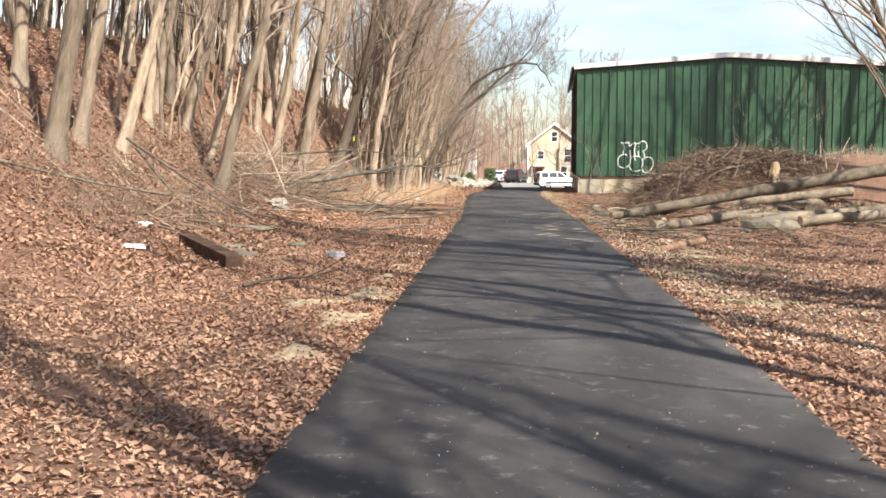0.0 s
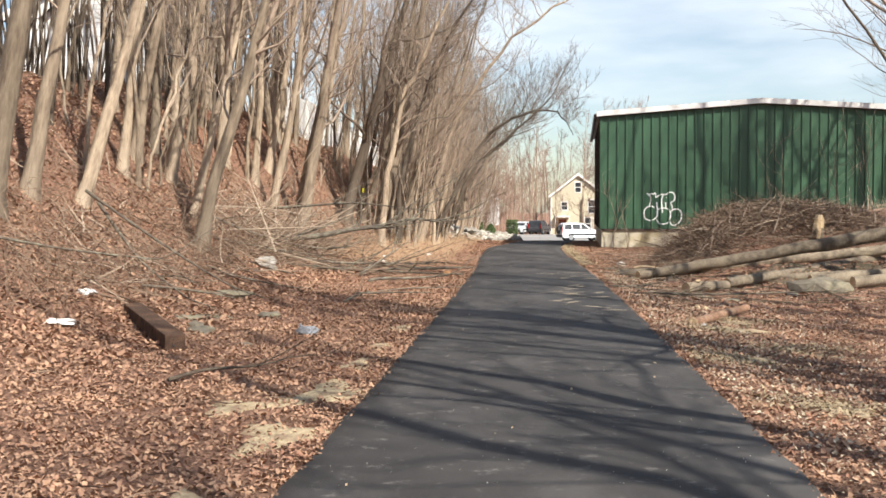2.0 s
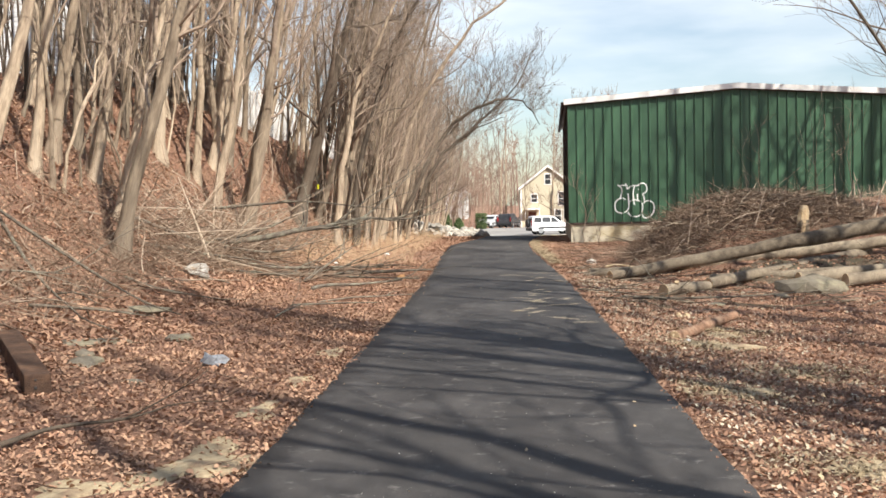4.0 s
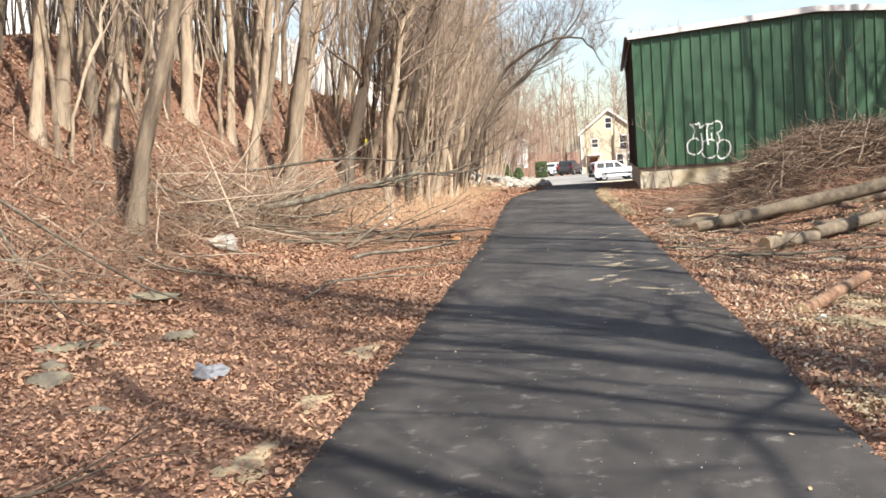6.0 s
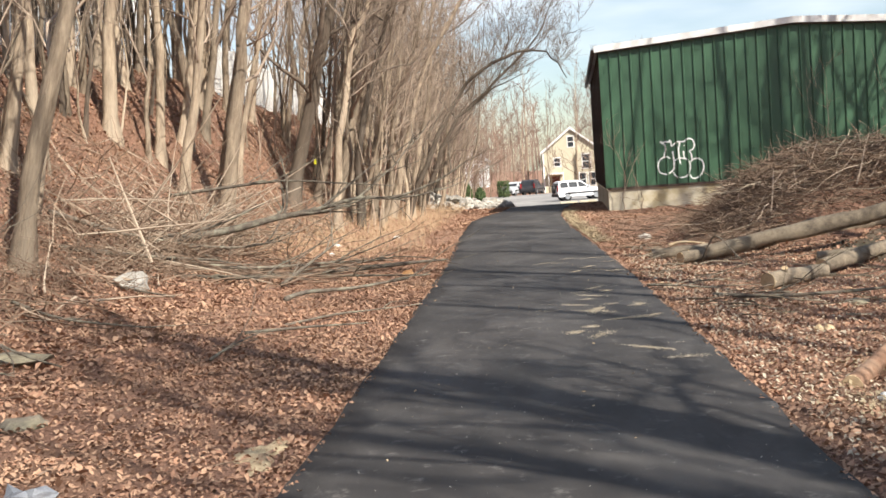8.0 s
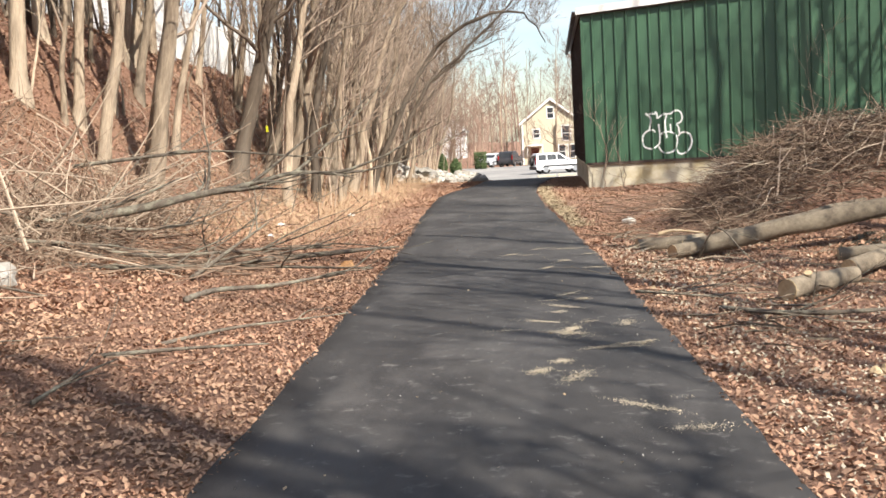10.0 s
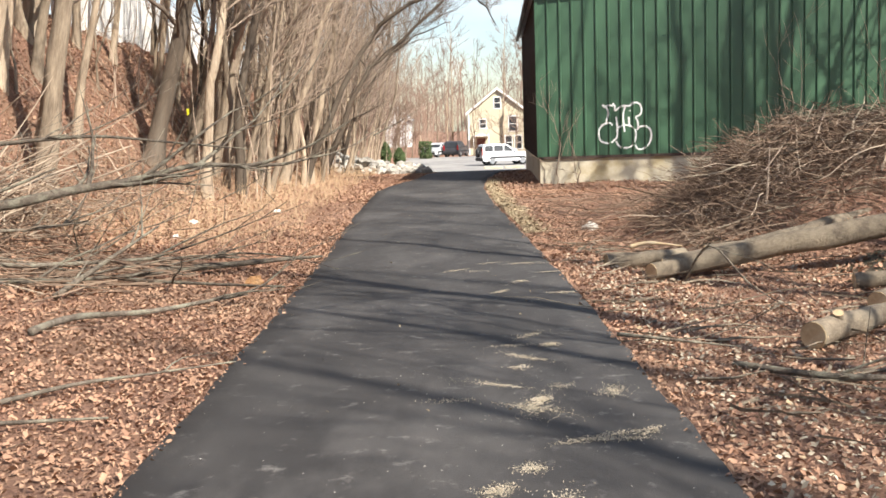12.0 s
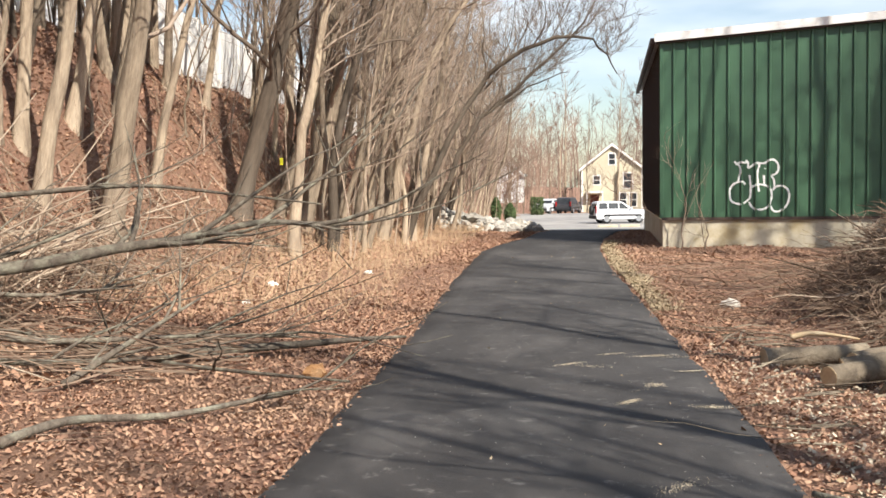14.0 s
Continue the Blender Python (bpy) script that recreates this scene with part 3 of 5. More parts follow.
# arching trees that reach over the path
for i, (x, y, line) in enumerate([
    (-4.3, 50.0, [(0, 0, -0.5), (0.75, 0, 1.6), (1.9, 0.2, 4.0), (2.9, 0, 4.9), (4.2, -0.2, 5.6), (5.2, 0, 5.75), (5.9, 0.1, 5.3), (6.3, 0, 4.6)]),
    (-4.9, 46.0, [(0, 0, -0.5), (0.4, 0, 2.4), (1.2, 0.2, 4.4), (2.0, 0, 6.4), (2.9, 0, 8.6), (3.4, 0.2, 10.0)]),
    (-4.2, 56.0, [(0, 0, -0.5), (1.1, 0, 2.6), (2.4, 0.2, 4.2), (3.9, 0, 5.5), (5.2, -0.2, 6.6), (6.4, 0, 8.8)]),
    (-5.2, 40.5, [(0, 0, -0.5), (0.4, 0, 3.0), (1.0, 0.2, 5.6), (2.2, 0, 8.2), (3.6, 0, 10.4)]),
    (-4.4, 62.0, [(0, 0, -0.5), (0.9, 0, 2.2), (2.0, 0.2, 4.2), (3.4, 0, 5.4), (5.0, -0.2, 6.0)]),
    (-4.6, 48.0, [(0, 0, -0.5), (0.8, 0, 3.0), (2.1, 0.2, 6.0), (3.9, 0, 8.4), (5.8, -0.2, 9.8), (7.4, 0, 10.4)]),
    (-5.0, 43.0, [(0, 0, -0.5), (0.6, 0, 3.5), (1.7, 0.2, 7.0), (3.4, 0, 9.6), (5.2, 0, 11.4)]),
]):
    t, c = grow(random.Random(300 + i), 10, (0.10, 0.11, 0.1, 0.12, 0.09, 0.12, 0.11)[i], first=0.3, limbs=26, subs=6, twigs=5, reach=0.34, spine=spline(line, 8), leaders=0, bias=0.3, thin=0.006)
    ob = empty("tree", Matrix.Translation((x, y, gz(x, y))), "bare tree arching over the path", "tree", "trees on the bank")
    part("trunk", mesh_of("trunk", *t, M_BARK if i % 2 else M_DARKBARK, True), ob)
    part("crown", mesh_of("crown", *c, M_TWIG if i % 2 else M_DARKTWIG, True), ob, "bare twigs and limbs")

# trees east of the path, which throw their shadows over it
east = tree_thing(131, 13, 0.16, M_DARKBARK, "bare tree with dark bark beside the path", "trees east of the path", first=0.28, limbs=17, subs=6, twigs=2, reach=0.42, crook=0.5)
for x, y, lean, sc in [(6.2, 4.5, 3, 1.3), (7.6, 10.0, -4, 1.25), (9.4, 16.0, -3, 0.9), (5.6, -3.5, 2, 1.0), (8.6, 1.0, -3, 1.2), (12.2, 21.5, 4, 1.1), (13.5, 9, -5, 1.2), (14.5, 27.5, -6, 1.15), (17, 33, 4, 1.2), (15.9, 38.4, 1, 1.4), (13.6, 37.0, 0, 1.35), (18.6, 38.0, 3, 1.4), (11.5, -6, 0, 1.1), (19, 38, -3, 1.1), (10.5, 5.5, -4, 1.2), (13, 1.5, 3, 1.2), (8.8, -5.5, -2, 1.2), (16.5, 12, -3, 1.3), (20.5, 36.5, -2, 1.4), (8.5, 8.2, -2, 0.95), (17.0, 40.0, 2, 1.35), (19.8, 41, -2, 1.3), (22, 40, 0, 1.4), (21, 43.5, 3, 1.2), (7.6, 19.5, -5, 1.0), (8.9, 22.6, -4, 0.9)]:
    plant(east, x, y, lean, x * 83 % 360, sc, (x * 7) % 5 - 2)
bushy = tree_thing(132, 15.5, 0.2, M_DARKBARK, "dense-crowned bare tree beside the path", "trees east of the path", first=0.36, limbs=26, subs=8, twigs=6, reach=0.24, crook=0.3, thin=0.008)
plant(bushy, 6.5, 11.0, -3, 20, 1.0)
plant(slim_dark, 10.9, 28.6, -26, 10, 1.15)
plant(dark, 11.3, 29.2, -19, 200, 0.95)
for x, y, lean, sc in [(15.5, 17, -3, 1.1), (13.2, 34.2, 5, 1.0), (16.4, 40.5, -4, 1.1), (20.5, 45, 2, 1.2)]:
    plant(kinds[int(x) % 8], x, y, lean, x * 57 % 360, sc)

# woods along the west side of the lot and beyond the parking lot
far_kinds = [tree_thing(140 + i, 13, 0.13, M_BARK, "bare winter tree in the woods beyond the lot", "woods beyond the lot", twig=M_FARTWIG, first=0.14, limbs=15, subs=4, twigs=4, reach=0.4, fine=0, thin=0.016) for i in range(3)]
rng = random.Random(22)
for _ in range(42):
    y = rng.uniform(66, 135)
    x = -6.2 - abs(rng.gauss(0, 4.5)) - 0.02 * (y - 66)
    plant(far_kinds[rng.randrange(3)], x, y, rng.gauss(6, 5), rng.uniform(0, 360), rng.uniform(0.75, 1.15))
for _ in range(34):
    y = rng.uniform(84, 138)
    plant(far_kinds[rng.randrange(3)], -5.9 - abs(rng.gauss(0, 1.6)) + max(0, y - 128) * 0.35 * rng.random(), y, rng.gauss(9, 4), rng.uniform(0, 360), rng.uniform(0.55, 0.8))
for x, y, sc in [(10.6, 108, 1.2), (9.3, 121, 1.25), (3.4, 150, 1.0), (6.8, 146, 1.15), (8.6, 152, 1.0), (10.8, 148, 1.1), (0.2, 146, 0.9), (-2.2, 140, 0.8), (12.5, 140, 1.2), (13.5, 125, 1.1), (-4.5, 138, 1.1), (-7.5, 142, 1.2), (-10, 138, 1.1), (-1.0, 152, 1.2), (-5.8, 150, 1.3), (-3.2, 160, 1.4), (0.8, 170, 1.4), (-8.5, 166, 1.4), (4.5, 180, 1.5), (8.0, 178, 1.5), (12.5, 176, 1.5), (15.5, 160, 1.4)]:
    plant(far_kinds[int(x + y) % 3], x, y, (x * 13) % 7 - 3, x * 91 % 360, sc)
rng = random.Random(23)
n = 0
while n < 14:
    x, y = rng.uniform(-45, 45), rng.uniform(72, 240)
    if (-7 < x < 28 and y < 136) or (-1 < x < 12 and y < 180):
        continue
    n += 1
    plant(far_kinds[rng.randrange(3)], x, y, rng.gauss(0, 4), rng.uniform(0, 360), rng.uniform(1.0, 1.6))


# ---- logs and brush east of the path ----
def log_thing(a, b, ra, rb, label, seed, name="log", knots=0, bark=None):
    """A felled trunk from a to b with sawn ends."""
    rng = random.Random(seed)
    a, b = Vector(a), Vector(b)
    ob = empty(name, Matrix.Translation(a), label, "log", "felled logs")
    d = b - a
    V, F = [], []
    k = max(5, int(d.length / 0.45))
    wob = [Vector((0, rng.uniform(-1, 1), rng.uniform(-1, 1))) * ra * 0.14 for _ in range(k + 1)]
    pts = [d * (i / k) + wob[i] for i in range(k + 1)]
    rad = [(ra + (rb - ra) * i / k) * rng.uniform(0.94, 1.06) for i in range(k + 1)]
    tube(V, F, pts, rad, 14, cap=False, rough=0.035, rng=rng)
    part("bark", mesh_of("bark", V, F, bark or M_LOG, True), ob)
    u = d.normalized()
    for p, r, s in ((pts[0], rad[0], -1), (pts[-1], rad[-1], 1)):
        V, F = [], []
        tube(V, F, [p - u * s * 0.03, p + u * s * 0.006], [r * 0.985, r * 0.96], 14)
        part("cut_end", mesh_of("cut_end", V, F, M_CUT), ob, "pale sawn end")
    for i in range(knots):
        f = rng.uniform(0.1, 0.6)
        p = d * f
        V, F = [], []
        o = Vector((rng.uniform(-0.3, 0.3), -0.5, 0.9)).normalized()
        tube(V, F, [p, p + o * (ra + 0.05)], [0.055, 0.045], 8, cap=False)
        part("branch_stub", mesh_of("branch_stub", V, F, M_LOG, True), ob)
        V, F = [], []
        tube(V, F, [p + o * (ra + 0.04), p + o * (ra + 0.056)], [0.045, 0.043], 8)
        part("cut_end", mesh_of("cut_end", V, F, M_CUT), ob, "pale sawn branch end")
    return ob


log_thing((2.86, 28.3, 0.0), (10.6, 27.6, 1.42), 0.115, 0.18, "long grey felled trunk lying over the brush", 1)
log_thing((2.66, 27.95, 0.0), (6.0, 30.3, 0.36), 0.10, 0.12, "felled trunk lying under a longer one", 2)
log_thing((2.30, 29.0, 0.0), (3.3, 29.2, 0.04), 0.10, 0.09, "short sawn log among the felled trunks", 3)
log_thing((4.30, 25.6, 0.0), (8.6, 29.5, 0.34), 0.105, 0.12, "pale grey felled trunk resting on the ground", 4)
log_thing((3.25, 24.2, -0.03), (4.2, 25.1, -0.01), 0.115, 0.10, "short mossy log with a sawn branch stub", 5, knots=1)
log_thing((2.45, 17.8, -0.07), (3.65, 20.1, -0.05), 0.075, 0.06, "rotting orange-brown log in the leaves", 6, bark=M_ROT)
log_thing((6.2, 26.3, 0.0), (10.5, 27.2, 0.35), 0.14, 0.11, "weathered felled trunk behind a boulder", 7)
log_thing((3.6, 29.4, 0.02), (9.2, 29.2, 0.62), 0.10, 0.13, "mossy felled trunk between longer ones", 8)
log_thing((4.6, 27.0, -0.02), (7.4, 26.6, 0.12), 0.09, 0.11, "dark wet log under the felled trunks", 9)
log_thing((6.9, 25.6, 0.02), (9.6, 26.4, 0.2), 0.12, 0.13, "short thick log beside the boulder", 10, knots=1)
log_thing((8.9, 34.6, gz(8.9, 34.6) + 0.05), (12.8, 35.6, gz(12.8, 35.6) + 0.12), 0.12, 0.15, "weathered trunk half sunk in the top of the berm", 12)
log_thing((3.1, 28.9, 0.0), (4.4, 29.9, 0.05), 0.085, 0.08, "short log poking out from the felled trunks", 11)


def ledge_rise(x, y):
    e = smooth01((x - 4.3) / 1.6) * smooth01((10.4 - x) / 1.2) * np.exp(-((y - 27.7 - 0.12 * (x - 7)) / 0.95) ** 2)
    return e * (0.30 + 0.06 * wobble(x, y, 5.0, 1.0) + 0.04 * wobble(x, y, 11.0, 3.0))


def mossy_ledge():
    """A low hummocky ledge of mossy earth that the felled trunks lie on."""
    V, F = [], []
    xs, ys = np.arange(4.3, 10.6, 0.18), np.arange(25.6, 29.3, 0.18)
    for y in ys:
        for x in xs:
            V.append((x, y, gz(x, y) - 0.05 + ledge_rise(x, y)))
    n = len(xs)
    F = [(j * n + i, j * n + i + 1, (j + 1) * n + i + 1, (j + 1) * n + i) for j in range(len(ys) - 1) for i in range(n - 1)]
    return mesh_of("mossy_ledge", V, F, M_MOSSGROUND, True)


tagged(new("mossy_ledge", mossy_ledge()), "low mossy ledge of dark earth under felled trunks", "ledge", kind="stuff")


def sticks(name, n, where, length, radius, rng, mat, label, flat=0.5, seg=3, sides=3, category="brush", curl=0.25):
    """Loose sticks and stems as one mesh. where(rng) gives a place and a direction."""
    V, F = [], []
    for _ in range(n):
        p, d = where(rng)
        ln = rng.uniform(*length)
        r = rng.uniform(*radius)
        d = Vector(d).normalized()
        pts, p = [], Vector(p)
        for s in range(seg + 1):
            pts.append(p.copy())
            p = p + d * (ln / seg)
            d = (d + Vector((rng.uniform(-curl, curl), rng.uniform(-curl, curl), rng.uniform(-curl, curl)))).normalized()
        tube(V, F, pts, [r * (1 - 0.22 * s * 3 / seg) for s in range(seg + 1)], sides, cap=False)
    return tagged(new(name, mesh_of(name, V, F, mat)), label, category, kind="stuff")


def pile_top(x, y):
    return 0.72 * float(smooth01((x - 3.4) / 1.4) * (1 - smooth01((x - 7.9) / 1.6))) * math.exp(-((y - 32.5 - 0.1 * (5 - x)) / 1.75) ** 4)


def in_berm(rng):
    x = 3.7 + 5.6 * rng.random() ** 1.1
    y = rng.gauss(32.3, 1.1)
    z = gz(x, y) + (0.1 + 0.95 * rng.random()) * pile_top(x, y) + 0.02
    a = rng.uniform(0, 6.3)
    return (x, y, z), (math.cos(a), math.sin(a) * 0.8, rng.gauss(-0.02, 0.3))


def drape(rng):
    x = rng.uniform(3.6, 10.5)
    y = rng.gauss(31.6, 0.6)
    a = rng.choice((rng.gauss(3.6, 0.5), rng.gauss(0.6, 0.6)))
    return (x, y, gz(x, y) + pile_top(x, y) * rng.uniform(0.7, 1.05) + 0.04), (math.cos(a), math.sin(a) * 0.5 - 0.2, rng.gauss(-0.02, 0.16))


def skirt(rng):
    x = rng.uniform(2.6, 5.5)
    y = rng.uniform(30, 42)
    a = rng.gauss(3.4, 0.5)
    return (x, y, gz(x, y) + 0.03 + abs(rng.gauss(0, 0.12))), (math.cos(a), math.sin(a), rng.gauss(-0.05, 0.12))


def brush_core():
    """The dark heart of the brush pile."""
    V, F = [], []
    xs, ys = np.arange(2.8, 14.1, 0.25), np.arange(28.5, 37.5, 0.25)
    for y in ys:
        for x in xs:
            V.append((x, y, gz(x, y) - 0.05 + 0.3 * pile_top(x, y) + 0.05 * math.sin(x * 7 + y * 5) * min(1, pile_top(x, y) * 4)))
    n = len(xs)
    for j in range(len(ys) - 1):
        for i in range(n - 1):
            a = j * n + i
            F.append((a, a + 1, a + n + 1, a + n))
    return mesh_of("litter_mound", V, F, M_GROUND, True)


tagged(new("litter_mound", brush_core()), "mound of rotting leaves under the brush", "mound", kind="stuff")
rng = random.Random(31)
sticks("brush_pile", 9000, in_berm, (0.2, 0.75), (0.003, 0.011), rng, M_BRUSH, "heap of cut brown brushwood on the berm", seg=3, category="brush pile", curl=0.6)
sticks("brush_tips", 650, in_berm, (0.2, 0.65), (0.003, 0.009), rng, M_DEADWOOD, "bleached grey-tan twigs in the brush heap", seg=4, category="brush pile", curl=0.6)
sticks("brush_skirt", 420, skirt, (0.4, 1.5), (0.003, 0.009), rng, M_BRUSH, "thin cut brush trailing from the heap", seg=5, category="brush pile", curl=0.22)
sticks("brush_stalks", 70, in_berm, (0.8, 1.8), (0.010, 0.022), rng, M_LOG, "grey sticks thrown on the brush heap", seg=5, category="brush pile", curl=0.2)
sticks("brush_arcs", 60, drape, (0.8, 1.7), (0.005, 0.014), rng, M_DEADWOOD, "long bent branches draped over the brush heap", seg=6, category="brush pile", curl=0.24)


def leaning(rng):
    x = rng.uniform(3.9, 9.5)
    return (x, 31.4 + rng.uniform(-0.6, 0.8), gz(x, 31.5) + 0.1), (rng.uniform(0.1, 0.9), rng.uniform(0.2, 0.9), rng.uniform(0.3, 0.9))


sticks("brush_poles", 26, leaning, (0.8, 1.7), (0.012, 0.022), rng, M_TWIG, "pale thin poles leaning on the brush heap", seg=4, sides=5, curl=0.1, category="brush pile")


stump = empty("tree_stump", Matrix.Translation((7.55, 31.0, gz(7.55, 31.0))), "broken pale tree stump in the brush", "stump")
V, F = [], []
tube(V, F, [(0, 0, -0.2), (0, 0, 0.4), (0.02, 0, 0.6), (0.03, 0.01, 0.72)], [0.16, 0.14, 0.125, 0.09], 9, rough=0.16, rng=rng)
part("wood", mesh_of("wood", V, F, M_CUT), stump)
V, F = [], []
tube(V, F, [(0, 0, -0.2), (0.005, 0.01, 0.25), (0.01, 0.01, 0.38)], [0.175, 0.155, 0.145], 9, rough=0.1, rng=rng, cap=False)
part("bark", mesh_of("bark", V, F, M_LOG), stump)


# ---- fallen branches west of the path ----
def branch_thing(points, r, label, seed, twigs=5, mat=None, fork=0.5):
    rng = random.Random(seed)
    base = Vector(points[0])
    ob = empty("fallen_branch", Matrix.Translation(base), label, "branch", "fallen branches")
    pts = [p - base for p in spline(points, 5)]
    V, F = [], []
    k = len(pts)
    tube(V, F, pts, [max(r * (1 - 0.75 * i / (k - 1)), 0.006) for i in range(k)], 8, rough=0.08, rng=rng)
    part("stem", mesh_of("stem", V, F, mat or M_BRANCH, True), ob)
    V, F = [], []
    for _ in range(twigs):
        i = rng.randint(k // 4, k - 2)
        d = (pts[i + 1] - pts[i]).normalized() + Vector((rng.uniform(-0.8, 0.8), rng.uniform(-0.8, 0.8), rng.uniform(-0.15, 0.55)))
        d.normalize()
        ln, p, q = rng.uniform(0.4, 1.3) * (1 + fork), pts[i].copy(), []
        for s in range(6):
            q.append(p.copy())
            p = p + d * (ln / 5)
            d = (d + Vector((rng.uniform(-0.25, 0.25), rng.uniform(-0.25, 0.25), rng.uniform(-0.2, 0.2)))).normalized()
            if rng.random() < 0.5:
                e = (d + Vector((rng.uniform(-0.9, 0.9), rng.uniform(-0.9, 0.9), rng.uniform(-0.2, 0.5)))).normalized()
                tube(V, F, [p, p + e * ln * 0.2, p + e * ln * 0.38 + Vector((0, 0, 0.03))], [r * 0.14, r * 0.1, 0.003], 4, cap=False)
        tube(V, F, q, [max(r * 0.38 * (1 - 0.8 * s / 5), 0.004) for s in range(6)], 5, cap=False)
    if V:
        tagged(part("spray", mesh_of("spray", V, F, mat or M_BRANCH, True), ob), kind="stuff")
    return ob


branch_thing([(-6.8, 28.2, 0.75), (-5.17, 29.0, 0.91), (-4.38, 29.6, 1.06), (-3.76, 29.9, 1.14), (-2.95, 30.3, 1.31), (-2.3, 30.5, 1.25)], 0.085, "long grey fallen limb arching above the leaves", 41, 11)
branch_thing([(-6.6, 30.4, 1.6), (-5.09, 30.5, 1.71), (-4.3, 30.5, 1.73), (-3.32, 30.5, 1.62), (-2.3, 30.5, 1.5)], 0.034, "thin dead branch hanging over the fallen limbs", 42, 5)
branch_thing([(-3.3, 28.5, 0.10), (-2.25, 29.2, 0.10), (-1.66, 29.66, 0.09), (-1.29, 29.91, 0.08)], 0.05, "grey fallen branch with a snapped pale tip", 43, 0)
branch_thing([(-5.47, 29.48, 0.2), (-4.18, 28.69, 0.12), (-3.06, 27.96, 0.08), (-1.41, 27.37, 0.05)], 0.042, "long straight fallen pole on the leaves", 44, 2, fork=0)
branch_thing([(-3.28, 25.04, 0.05), (-3.11, 25.68, 0.06), (-2.45, 25.91, 0.06), (-2.02, 26.46, 0.06), (-1.71, 26.82, 0.06)], 0.04, "lichened grey branch lying on leaves", 45, 2, fork=0)
branch_thing([(-3.79, 27.04, 0.06), (-3.35, 27.5, 0.38), (-2.9, 28.0, 0.7)], 0.038, "greenish dead branch propped on others", 46, 3, fork=0)
branch_thing([(-3.0, 20.3, 0.0), (-2.9, 20.8, 0.06), (-2.7, 21.2, 0.12)], 0.02, "small stick poking out of the leaves", 47, 3, fork=0)
branch_thing([(-6.9, 26.0, 0.95), (-6.0, 26.8, 0.7), (-5.0, 27.6, 0.5)], 0.05, "weathered fallen pole against a trunk", 48, 3)
branch_thing([(-7.4, 26.8, 1.5), (-6.3, 27.8, 0.95), (-5.2, 29.2, 0.6), (-4.5, 30.4, 0.6)], 0.045, "bleached fallen branch on the bank", 49, 5)
branch_thing([(-6.3, 28.4, 0.9), (-5.4, 28.9, 1.0), (-4.5, 29.3, 1.35)], 0.04, "bleached broken stem leaning on the limb", 56, 4)
branch_thing([(-7.6, 20.6, 1.9), (-6.2, 20.2, 1.05), (-4.9, 19.8, 0.35), (-4.2, 19.6, 0.12)], 0.03, "thin grey pole sloping down the bank", 58, 1, fork=0)
branch_thing([(-3.1, 11.6, 0.03), (-2.9, 12.1, 0.05), (-2.5, 12.4, 0.05), (-2.35, 12.9, 0.04)], 0.022, "dark bent stick on the leaves", 59, 2, mat=M_DARKBARK, fork=-0.4)
branch_thing([(-6.0, 22.4, 0.5), (-5.2, 22.0, 0.3), (-4.3, 22.3, 0.1)], 0.026, "bleached stick at the foot of the bank", 60, 2, fork=-0.3)
branch_thing([(-5.6, 17.8, 0.45), (-5.0, 18.6, 0.3), (-4.6, 19.3, 0.14)], 0.024, "bleached stick at the foot of the bank", 61, 2, fork=-0.3)
branch_thing([(-6.4, 25.4, 0.55), (-5.6, 25.0, 0.36), (-4.8, 24.8, 0.2)], 0.035, "pale barkless pole at the foot of the bank", 57, 0)
branch_thing([(-5.6, 27.2, 0.3), (-4.2, 27.6, 0.16), (-2.9, 28.4, 0.12)], 0.05, "thick grey bough lying in the tangle", 58, 6)
branch_thing([(-5.9, 28.3, 0.5), (-4.6, 28.0, 0.3), (-3.2, 28.7, 0.25), (-2.2, 29.0, 0.2)], 0.04, "grey bough lying in the tangle", 59, 7)
branch_thing([(-7.5, 20.9, 1.7), (-6.2, 19.4, 0.75), (-5.0, 17.9, 0.3)], 0.035, "grey fallen pole sloping down the bank", 50, 2)
branch_thing([(-7.9, 14.6, 1.6), (-6.6, 16.9, 1.05), (-5.6, 19.2, 0.75)], 0.03, "thin pale fallen stem on the bank", 51, 2)
branch_thing([(-2.7, 22.3, 0.03), (-2.2, 22.9, 0.05), (-1.78, 23.22, 0.04), (-1.21, 23.6, 0.035)], 0.02, "long dark stick in the leaves by the path", 52, 1, fork=0)
branch_thing([(-3.1, 21.9, 0.02), (-2.44, 21.97, 0.04), (-1.68, 22.07, 0.035)], 0.026, "dark stick in the leaves by the path", 60, 0)
branch_thing([(2.42, 23.4, -0.05), (3.14, 22.79, -0.03), (4.41, 22.99, -0.03), (6.0, 23.6, 0.0)], 0.03, "long brown stick lying among leaves", 53, 2, fork=0)
branch_thing([(2.9, 27.3, 0.0), (3.05, 26.8, 0.42), (3.3, 26.2, 0.1), (3.5, 25.4, -0.05)], 0.014, "thin bent twig sticking up by the logs", 54, 2, fork=0)
branch_thing([(2.75, 30.0, 0.07), (3.0, 29.95, 0.12), (3.4, 29.8, 0.08)], 0.036, "torn limb with pale splintered wood by the logs", 62, 0, mat=M_CUT)
branch_thing([(1.72, 24.3, 0.02), (2.1, 24.0, 0.02), (2.6, 23.9, -0.03)], 0.018, "curved dark stick at the path's edge", 55, 1, fork=0)


def left_tangle(rng):
    y = rng.gauss(28.7, 0.9)
    x = rng.uniform(-7.0, -2.5)
    a = rng.gauss(0.15, 0.4) + math.pi
    return (x, y, gz(x, y) + abs(rng.gauss(0, 0.14)) * (1 if x < -2.5 else 0.3) + 0.02), (math.cos(a), math.sin(a), rng.gauss(0.03, 0.12))


